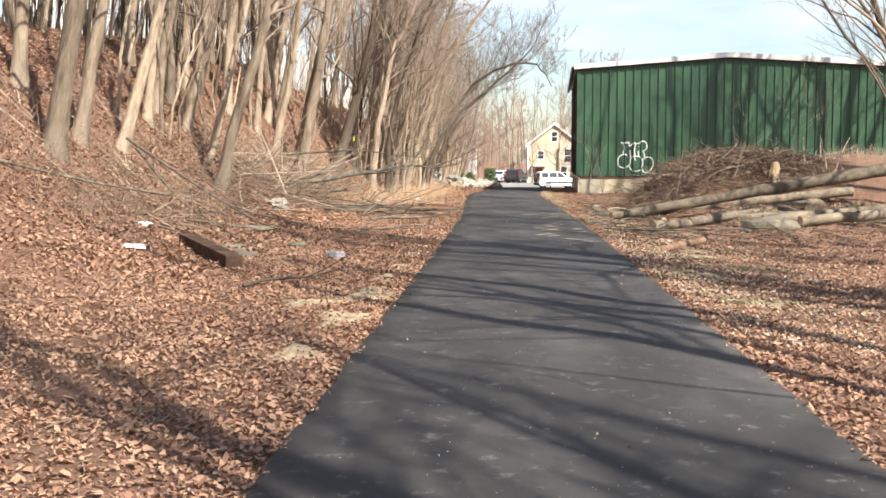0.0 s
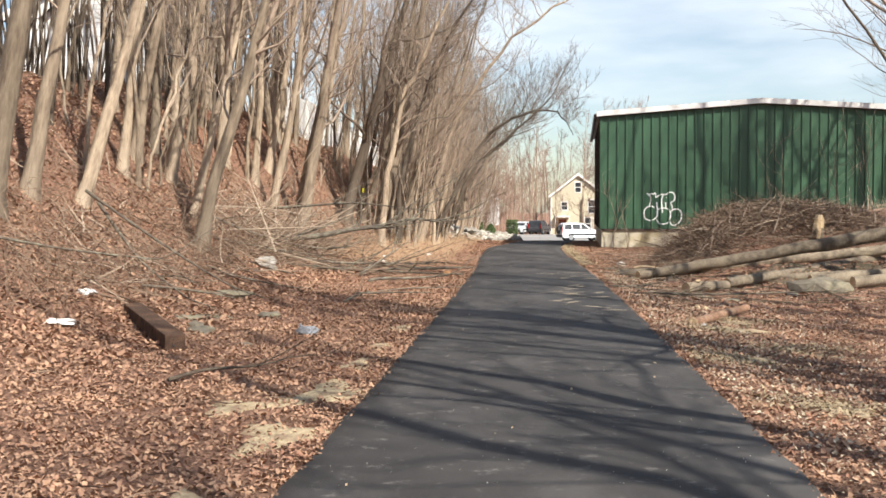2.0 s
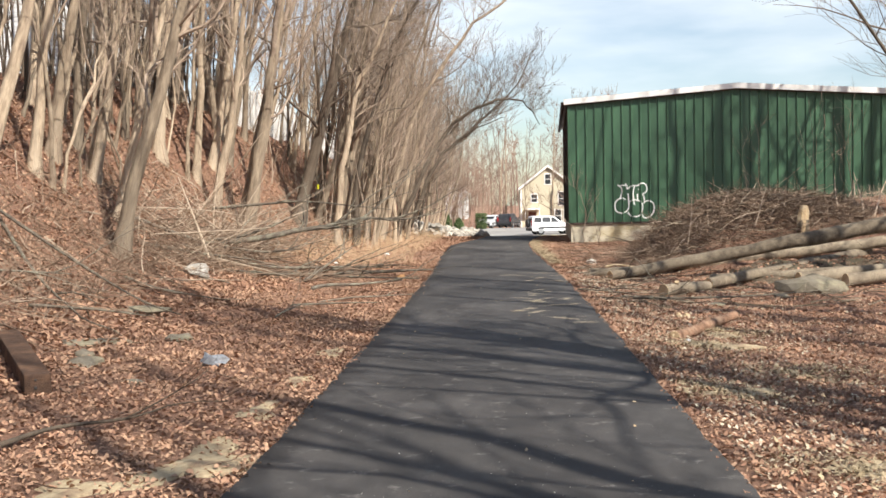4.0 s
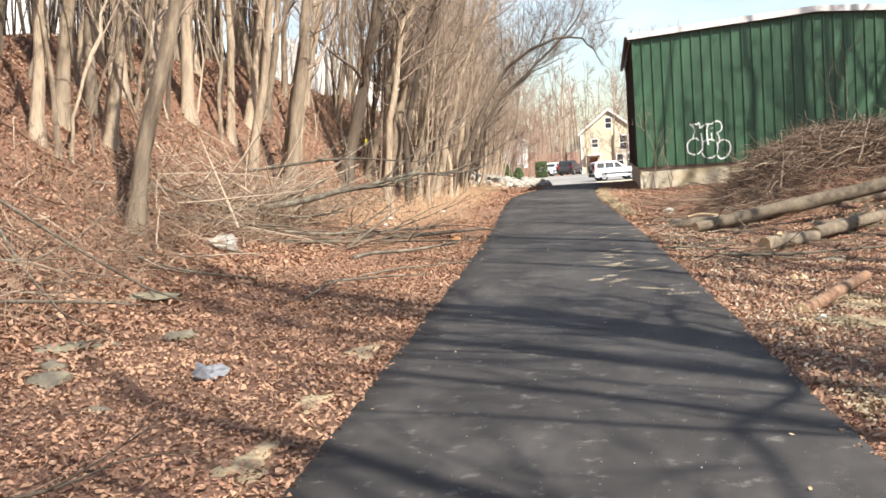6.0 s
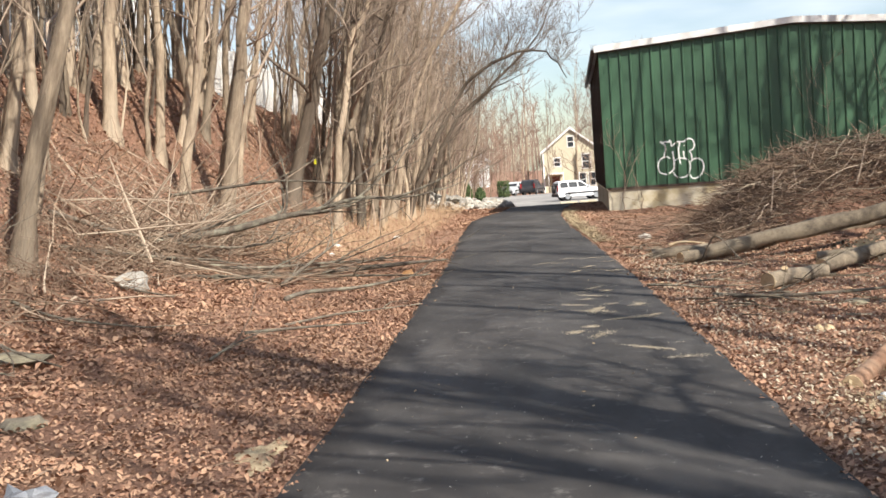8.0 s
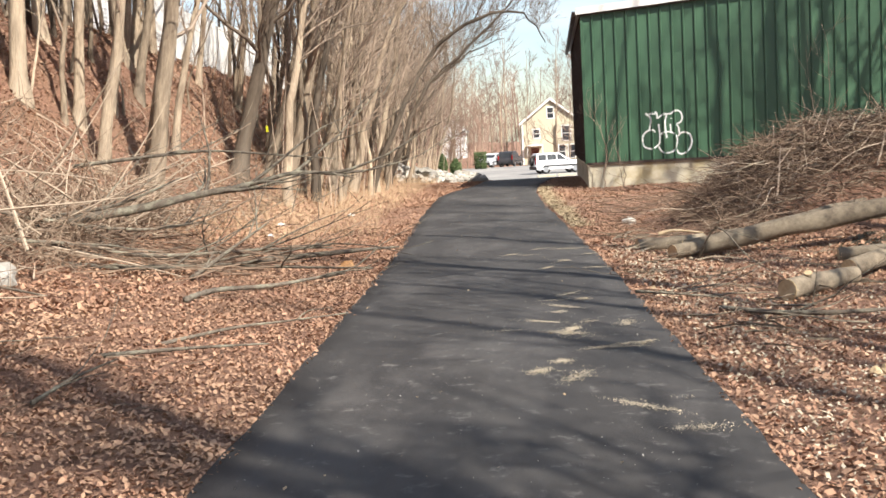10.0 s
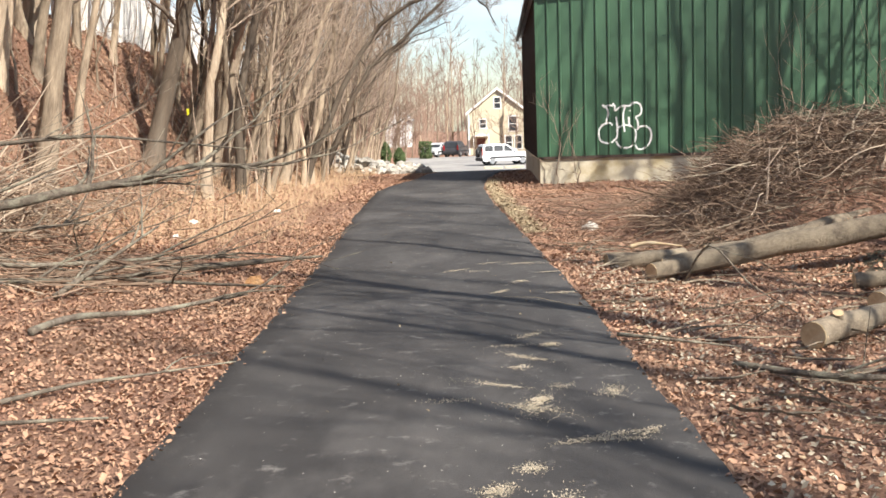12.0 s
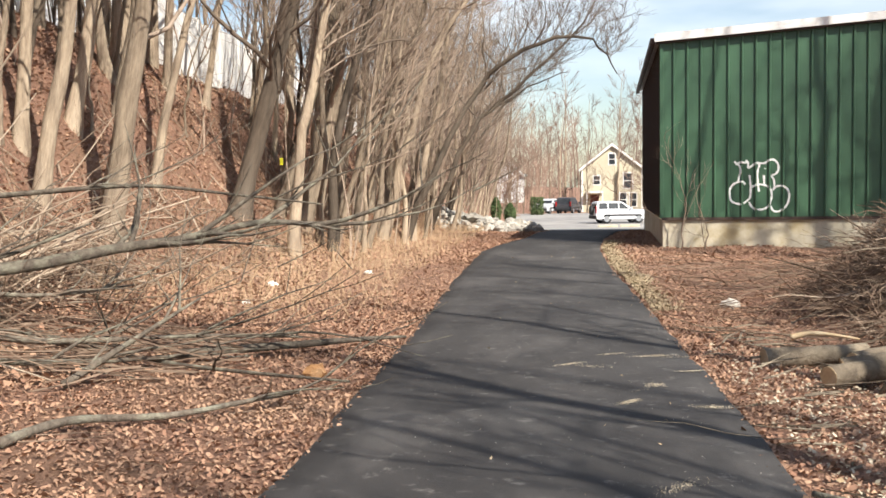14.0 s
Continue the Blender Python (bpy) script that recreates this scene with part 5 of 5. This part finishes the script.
# ---- beyond the hall ----
rng = random.Random(71)
rocks = [lump("rubble_stone", (0.2, 0.15, 0.13), M_STONE, 80 + i, 0.35) for i in range(5)]
for i in range(210):
    f = rng.random()
    x = -4.4 + 3.75 * f + rng.uniform(-0.2, 0.2)
    y = 60.0 + 1.4 * f + rng.gauss(0, 0.7)
    h = max(0.0, 0.9 * (1 - f * 0.75) * (1 - abs(y - 60 - 1.4 * f) / 1.6)) * rng.random()
    ob = new("rubble_stone", rocks[i % 5])
    ob.matrix_basis = Matrix.Translation((x, y, gz(x, y) + 0.04 + h)) @ pose(0, 0, 0, rng.uniform(-25, 25), rng.uniform(-25, 25), rng.uniform(0, 360)) @ Matrix.Scale(rng.uniform(0.5, 1.5), 4)
    tagged(ob, "pale rough stone in a rubble heap", "stone", "rubble heap")
tagged(new("rubble_heap", lump("rubble_heap", (2.1, 0.6, 0.16), M_GROUND, 90, 0.2)), "earth mound under the rubble stones", "mound", kind="stuff").matrix_basis = Matrix.Translation((-2.8, 60.9, gz(-2.8, 60.9) + 0.05)) @ pose(0, 0, 0, 0, 0, 20)

for x in (2.65, 4.05):
    ob = empty("wheel_stop", Matrix.Translation((x + 0.6, 88.0 + (x - 2.6) * 0.3, gz(x, 88) + 0.0)), "pale concrete wheel stop at the lot's edge", "wheel stop", "wheel stops")
    part("block", box_mesh("block", (-0.62, 0.62, -0.16, 0.16, 0.0, 0.2), M_CONC, 0.04), ob)


def wheel(parent, x, y, r=0.34, w=0.22):
    wh = part("wheel", None, parent, at=Matrix.Translation((x, y, r)))
    V, F = [], []
    tube(V, F, [(0, -w / 2, 0), (0, -w / 2 + 0.03, 0), (0, w / 2 - 0.03, 0), (0, w / 2, 0)], [r * 0.9, r, r, r * 0.9], 20)
    part("tyre", mesh_of("tyre", V, F, M_PLASTIC, True), wh)
    V, F = [], []
    tube(V, F, [(0, -w / 2 - 0.012, 0), (0, w / 2 + 0.012, 0)], [r * 0.62, r * 0.62], 14)
    part("rim", mesh_of("rim", V, F, M_ALLOY), wh, "silver rim")


def car(m, paint, label, length=4.5, height=1.7, hood=0.95, lift=0.0, spare=False):
    """A car seen from its side: body and cabin lofted from side lines, glass, lamps and wheels. Its front points to +x."""
    ob = empty("car", m, label, "car", "parked cars")
    L, H = length, height
    low = [(-L / 2, 0.42), (-L / 2, 0.95), (-L / 2 + 0.05, 1.02), (L * 0.2, 1.02), (L / 2 - 0.25, hood), (L / 2, hood - 0.2), (L / 2, 0.42), (L / 2 - 0.15, 0.3), (-L / 2 + 0.15, 0.3)]

    def loft(line, w0, w1, mat, name, zs):
        V, F = [], []
        n = len(line)
        for sgn in (-1, 1):
            for x, z in line:
                w = w0 + (w1 - w0) * min(max((z - zs[0]) / (zs[1] - zs[0]), 0), 1)
                V.append((x, sgn * w, z))
        F = [tuple(range(n)), tuple(reversed(range(n, 2 * n)))]
        F += [(i, n + i, n + (i + 1) % n, (i + 1) % n) for i in range(n)]
        me = mesh_of(name, V, F, mat)
        bm = bmesh.new()
        bm.from_mesh(me)
        bmesh.ops.recalc_face_normals(bm, faces=bm.faces[:])
        bmesh.ops.bevel(bm, geom=bm.edges[:], offset=0.04, segments=2, affect="EDGES")
        bm.to_mesh(me)
        bm.free()
        return me

    part("body", loft(low, 0.86, 0.82, paint, "body", (0.3, 1.02)), ob)
    cab = [(-L / 2 + 0.04, 1.0), (-L / 2 + 0.14, H - 0.05), (-L / 2 + 0.35, H), (-L * 0.03, H), (L * 0.01, H - 0.04), (L * 0.19, 1.0)]
    part("cabin", loft(cab, 0.82, 0.66, paint, "cabin", (1.0, H)), ob)
    zt, zb = H - 0.11, 1.06

    def side(z):
        return 0.82 + (0.66 - 0.82) * (z - 1.0) / (H - 1.0) + 0.006

    for sgn in (-1, 1):
        for xa, xb, xc, xd in ((-L / 2 + 0.28, -L * 0.28, -L * 0.28, -L / 2 + 0.22), (-L * 0.26, -L * 0.08, -L * 0.08, -L * 0.26), (-L * 0.06, -L * 0.005, L * 0.125, -L * 0.06)):
            V = [(xd, sgn * side(zb), zb), (xc, sgn * side(zb), zb), (xb, sgn * side(zt), zt), (xa, sgn * side(zt), zt)]
            V += [(x, y - sgn * 0.02, z) for x, y, z in V]
            F = [(0, 1, 2, 3), (7, 6, 5, 4), (0, 4, 5, 1), (1, 5, 6, 2), (2, 6, 7, 3), (3, 7, 4, 0)]
            part("side_window", mesh_of("side_window", V, F, M_GLASSD), ob)
        part("side_strip", box_mesh("side_strip", (-L * 0.33, L * 0.33, sgn * 0.865 - 0.015, sgn * 0.865 + 0.015, 0.55, 0.66), M_PLASTIC, 0.008), ob)
        part("headlight", box_mesh("headlight", (L / 2 - 0.12, L / 2 + 0.012, sgn * 0.66 - 0.14, sgn * 0.66 + 0.14, 0.62, 0.76), M_ALLOY, 0.03), ob)
        part("tail_light", box_mesh("tail_light", (-L / 2 - 0.012, -L / 2 + 0.06, sgn * 0.74 - 0.08, sgn * 0.74 + 0.08, 0.75, 1.25), M_REDLAMP, 0.02), ob)
        part("mirror", box_mesh("mirror", (L * 0.14, L * 0.17, sgn * 0.95 - 0.1, sgn * 0.95 + 0.1, 1.04, 1.18), paint, 0.03), ob)
        for x in (-L * 0.3, L * 0.3):
            wheel(ob, x, sgn * 0.74)
    part("windscreen", mesh_of("windscreen", [(L * 0.175 + 0.014, -0.7, 1.08), (L * 0.175 + 0.014, 0.7, 1.08), (L * 0.025 + 0.016, 0.6, H - 0.1), (L * 0.025 + 0.016, -0.6, H - 0.1)], [(0, 1, 2, 3)], M_GLASSD), ob)
    part("rear_window", mesh_of("rear_window", [(-L / 2 + 0.045, -0.66, 1.1), (-L / 2 + 0.045, 0.66, 1.1), (-L / 2 + 0.12, 0.58, H - 0.16), (-L / 2 + 0.12, -0.58, H - 0.16)], [(0, 3, 2, 1)], M_GLASSD), ob)
    for x, a in ((-L / 2 - 0.05, 0.11), (L / 2 - 0.06, 0.11)):
        part("bumper", box_mesh("bumper", (x, x + a, -0.84, 0.84, 0.34, 0.58), M_PLASTIC, 0.03), ob)
    if spare:
        V, F = [], []
        tube(V, F, [(-L / 2 - 0.2, 0, 0.95), (-L / 2 - 0.02, 0, 0.95)], [0.33, 0.33], 18)
        part("spare_wheel", mesh_of("spare_wheel", V, F, M_PLASTIC, False), ob, "black covered spare wheel")
    return ob


def parked(x, y, turn):
    return Matrix.Translation((x, y, float(np.interp(y, FAR_Y, FAR_Z)) + 0.005)) @ pose(0, 0, 0, 0, 0, turn)


car(parked(4.5, 98.5, 15), M_CARW, "white sport utility car with black plastic bumpers", 3.95, 1.58, 0.95, spare=True)
car(parked(-1.0, 131, 246), M_CARS, "light grey parked car at the lot's far end", 4.4, 1.5, 0.9)
car(parked(1.1, 132, 75), M_CARD, "dark parked car at the lot's far end", 4.6, 1.65, 0.95)
car(parked(9.6, 110, 10), M_CARD, "dark parked car beside the cream house", 4.5, 1.5, 0.9)


def shrub(x, y, w, h, seed, label, boxy=False):
    rng = random.Random(seed)
    ob = empty("evergreen_shrub", Matrix.Translation((x, y, gz(x, y))), label, "shrub", "evergreen shrubs")
    V, F = [], []
    tube(V, F, [(0, 0, -0.1), (0, 0, h * 0.6)], [0.06, 0.02], 6)
    part("trunk", mesh_of("trunk", V, F, M_DARKBARK), ob)
    V, F = [], []
    for _ in range(900):
        t = rng.random()
        z = h * (0.04 + 0.96 * t)
        r = w * (0.5 if boxy else 0.5 * math.sin(math.pi * (0.12 + 0.86 * t)) ** 0.7) * rng.uniform(0.55, 1.05)
        a = rng.uniform(0, 6.3)
        p = Vector((r * math.cos(a), r * math.sin(a), z))
        s = rng.uniform(0.06, 0.13)
        u = Vector((rng.gauss(0, 1), rng.gauss(0, 1), rng.gauss(0.5, 1))).normalized()
        v = u.orthogonal().normalized()
        b = len(V)
        V += [p - u * s - v * s * 0.5, p + u * s, p + v * s - u * s * 0.3]
        F.append((b, b + 1, b + 2))
    part("crown", mesh_of("crown", V, F, M_EVERG), ob)
    return ob


shrub(-4.5, 100, 0.8, 1.8, 1, "clipped dark evergreen shrub by the lot")
shrub(-3.5, 100.5, 0.9, 1.5, 2, "rounded dark evergreen shrub by the lot")
shrub(-1.95, 122, 1.3, 1.7, 3, "square-clipped evergreen hedge by the lot", True)


def window_part(parent, x, z, w, h, y, two=True):
    win = part("window", None, parent, at=Matrix.Translation((x, y, z)))
    for d in ((-w / 2 - 0.12, -w / 2, 0, h), (w / 2, w / 2 + 0.12, 0, h), (-w / 2 - 0.16, w / 2 + 0.16, h, h + 0.16), (-w / 2 - 0.16, w / 2 + 0.16, -0.12, 0), (-w / 2, w / 2, h / 2 - 0.04, h / 2 + 0.04)):
        part("frame", box_mesh("frame", (d[0], d[1], -0.06, 0.0, d[2], d[3]), M_WHITE), win)
    for z0 in (0, h / 2 + 0.04):
        part("pane", box_mesh("pane", (-w / 2, w / 2, -0.025, -0.015, z0, z0 + h / 2 - 0.04), M_GLASSD), win)
    return win


def house(m, w, d, wall_h, ridge_h, siding, label, windows, door=None, boards=0.16):
    """A gabled house whose gable faces -y; its origin is the south-west corner at the ground."""
    ob = empty("house", m, label, "house")
    V = [(0, 0, -0.3), (w, 0, -0.3), (w, 0, wall_h), (w / 2, 0, ridge_h), (0, 0, wall_h)]
    V += [(x, d, z) for x, y, z in V]
    F = [(0, 1, 2, 3, 4), (9, 8, 7, 6, 5), (0, 4, 9, 5), (1, 6, 7, 2), (0, 5, 6, 1)]
    wall = part("wall", mesh_of("wall", V, F, siding), ob)
    nb = int(ridge_h / boards)
    V, F = [], []
    for i in range(nb):
        z = i * boards
        half = w / 2 if z + boards <= wall_h else w / 2 * max(0.03, (ridge_h - z - boards) / (ridge_h - wall_h))
        b = len(V)
        V += [(w / 2 - half, -0.028, z), (w / 2 + half, -0.028, z), (w / 2 + half, -0.006, z + boards), (w / 2 - half, -0.006, z + boards), (w / 2 - half, 0.002, z), (w / 2 + half, 0.002, z)]
        F += [(b, b + 1, b + 2, b + 3), (b, b + 4, b + 5, b + 1)]
        if z + boards <= wall_h:
            for x, s in ((0, -1), (w, 1)):
                b = len(V)
                V += [(x + s * 0.028, 0, z), (x + s * 0.028, d, z), (x + s * 0.006, d, z + boards), (x + s * 0.006, 0, z + boards)]
                F += [(b, b + 1, b + 2, b + 3)]
    tagged(part("cladding", mesh_of("cladding", V, F, siding), wall), kind="stuff")
    for s in (-1, 1):
        a, b = (w / 2, ridge_h), ((w if s > 0 else 0) + s * 0.35, wall_h - 0.35 * (ridge_h - wall_h) / (w / 2))
        V = [(a[0], -0.35, a[1] + 0.02), (b[0], -0.35, b[1] + 0.02), (b[0], d + 0.3, b[1] + 0.02), (a[0], d + 0.3, a[1] + 0.02)]
        V += [(x, y, z + 0.16) for x, y, z in V]
        part("roof", mesh_of("roof", V, [(0, 1, 2, 3), (7, 6, 5, 4), (0, 4, 5, 1), (1, 5, 6, 2), (2, 6, 7, 3), (3, 7, 4, 0)], M_ROOF), ob)
        V = [(a[0], -0.42, a[1] - 0.14), (b[0], -0.42, b[1] - 0.14), (b[0], -0.42, b[1] + 0.2), (a[0], -0.42, a[1] + 0.2)]
        V += [(x, -0.36, z) for x, y, z in V]
        part("rake_trim", mesh_of("rake_trim", V, [(0, 1, 2, 3), (7, 6, 5, 4), (0, 4, 5, 1), (1, 5, 6, 2), (2, 6, 7, 3), (3, 7, 4, 0)], M_WHITE), ob, "white roof trim")
    for x in (0.08, w - 0.08):
        part("corner_board", box_mesh("corner_board", (x - 0.11, x + 0.11, -0.05, 0.0, 0, wall_h), M_WHITE), ob)
    for x, z, ww, hh in windows:
        window_part(ob, x, z, ww, hh, -0.03)
    if door:
        x, ww, hh = door
        dr = part("door", box_mesh("door", (x - ww / 2, x + ww / 2, -0.08, -0.03, 0.1, 0.1 + hh), M_DOORRED, 0.01), ob, "dark red front door")
        part("door_handle", box_mesh("door_handle", (x + ww / 2 - 0.12, x + ww / 2 - 0.07, -0.13, -0.08, 1.05, 1.15), M_ALLOY, 0.008), dr)
        part("porch_roof", box_mesh("porch_roof", (x - 1.1, x + 1.1, -1.3, -0.03, hh + 0.35, hh + 0.6), M_WHITE, 0.03), ob, "white porch roof")
        for px in (x - 1.0, x + 1.0):
            part("porch_post", box_mesh("porch_post", (px - 0.08, px + 0.08, -1.25, -1.09, 0, hh + 0.35), M_WHITE, 0.01), ob)
    return ob


cream = house(Matrix.Translation((3.0, 165, -2.2)), 8.0, 11, 5.8, 8.9, M_YELLOW, "cream clapboard house with white trim and a porch", [(2.0, 3.7, 0.8, 1.1), (4.0, 6.3, 0.8, 1.4), (6.0, 3.2, 1.0, 1.9), (5.4, 0.9, 1.0, 1.7), (6.7, 0.9, 1.0, 1.7)], (1.7, 1.1, 2.2))
bay = part("bay_window", box_mesh("bay_window", (4.7, 7.4, -0.55, -0.032, 0.2, 5.5), M_YELLOW, 0.02), cream, "projecting bay with white windows")
window_part(cream, 6.05, 3.2, 1.1, 1.9, -0.56)
window_part(cream, 5.4, 0.8, 0.85, 1.7, -0.56)
window_part(cream, 6.7, 0.8, 0.85, 1.7, -0.56)
house(Matrix.Translation((-7.9, 160, -0.4)), 3.2, 8, 3.4, 4.8, M_SIDING, "small white house behind bare trees", [(1.6, 1.2, 0.7, 1.1)])
# houses and fence on the bank
house(Matrix.Translation((-17.0, 40.0, 5.0)), 4.0, 4.6, 3.6, 5.2, M_SIDING, "white clapboard house on top of the bank", [])
house(Matrix.Translation((-22.5, 48.5, 5.0)), 8.0, 6.5, 5.0, 7.6, M_SIDING, "white clapboard house behind the fence", [])
fence = empty("fence", Matrix.Translation((-9.9, 45, 0)), "white vinyl privacy fence along the top of the bank", "fence", kind="")
me_post, me_slat = box_mesh("post", (-0.06, 0.06, -0.06, 0.06, -0.6, 1.9), M_WHITE, 0.01), box_mesh("slat", (-0.02, 0.02, -0.145, 0.145, 0.05, 1.78), M_WHITE, 0.004)
for i in range(17):
    y = i * 2.0
    z = gz(-9.9, 45 + y)
    part("post", me_post, fence, at=Matrix.Translation((-0.006 * y, y, z)))
    for j in range(6):
        yy = y + 0.21 + j * 0.31
        part("slat", me_slat, fence, at=Matrix.Translation((-0.006 * yy, yy, z)))

# far woods that close the view
rng = random.Random(91)
V, F = [], []
for _ in range(520):
    a = rng.uniform(-1.2, 1.2)
    r = rng.uniform(190, 330)
    x, y = r * math.sin(a), r * math.cos(a)
    h = rng.uniform(10, 20)
    lx = rng.gauss(0, 0.8)
    tube(V, F, [(x, y, -2.4), (x + lx * 0.4, y, h * 0.5), (x + lx, y, h)], [0.17, 0.11, 0.03], 3, cap=False)
    for k in range(16):
        f = rng.uniform(0.2, 0.98)
        b = Vector((x + lx * f, y, h * f))
        d = Vector((rng.gauss(0, 1), rng.gauss(0, 0.4), rng.uniform(0.6, 1.8))).normalized() * rng.uniform(1.5, 3.8)
        tube(V, F, [b, b + d * 0.5, b + d], [0.05, 0.035, 0.02], 3, cap=False)
tagged(new("far_woods", mesh_of("far_woods", V, F, M_FARTWIG)), "distant bare winter woods", "woods", kind="stuff")
V, F = [], []
for _ in range(1100):
    x, y = rng.uniform(-40, 30), rng.uniform(128, 185)
    if -1 < x < 11 and y < 168:
        continue
    if -10 < x < -3 and y < 159:
        continue
    h = rng.uniform(2.5, 9)
    q = [Vector((x, y, -2.4)), Vector((x + rng.gauss(0, 0.5), y, h * 0.5)), Vector((x + rng.gauss(0, 1), y, h))]
    tube(V, F, q, [0.045, 0.03, 0.012], 3, cap=False)
    for k in range(9):
        f = rng.uniform(0.25, 1.0)
        p = q[0].lerp(q[1], f * 2) if f < 0.5 else q[1].lerp(q[2], f * 2 - 1)
        d = Vector((rng.gauss(0, 0.9), rng.gauss(0, 0.4), rng.uniform(0.3, 1.0))).normalized() * rng.uniform(0.8, 2.2)
        tube(V, F, [p, p + d * 0.55, p + d + Vector((0, 0, 0.2))], [0.025, 0.02, 0.01], 3, cap=False)
tagged(new("far_thicket", mesh_of("far_thicket", V, F, M_FARTWIG)), "reddish bare thicket beyond the parking lot", "thicket", kind="stuff")

# saplings at the hall's wall
for i, (x, y, h) in enumerate([(3.55, 47.9, 3.0), (4.1, 47.6, 2.0), (9.5, 44.5, 4.5), (11.5, 43.5, 5.0), (13.0, 44.0, 5.5)]):
    t, c = grow(random.Random(200 + i), h, 0.022, first=0.3, limbs=6, subs=2, twigs=1, reach=0.4)
    ob = empty("sapling", Matrix.Translation((x, y, gz(x, y))), "thin bare sapling beside the green wall", "sapling", "saplings")
    part("trunk", mesh_of("trunk", *t, M_TWIG, True), ob)
    part("crown", mesh_of("crown", *c, M_TWIG, True), ob)
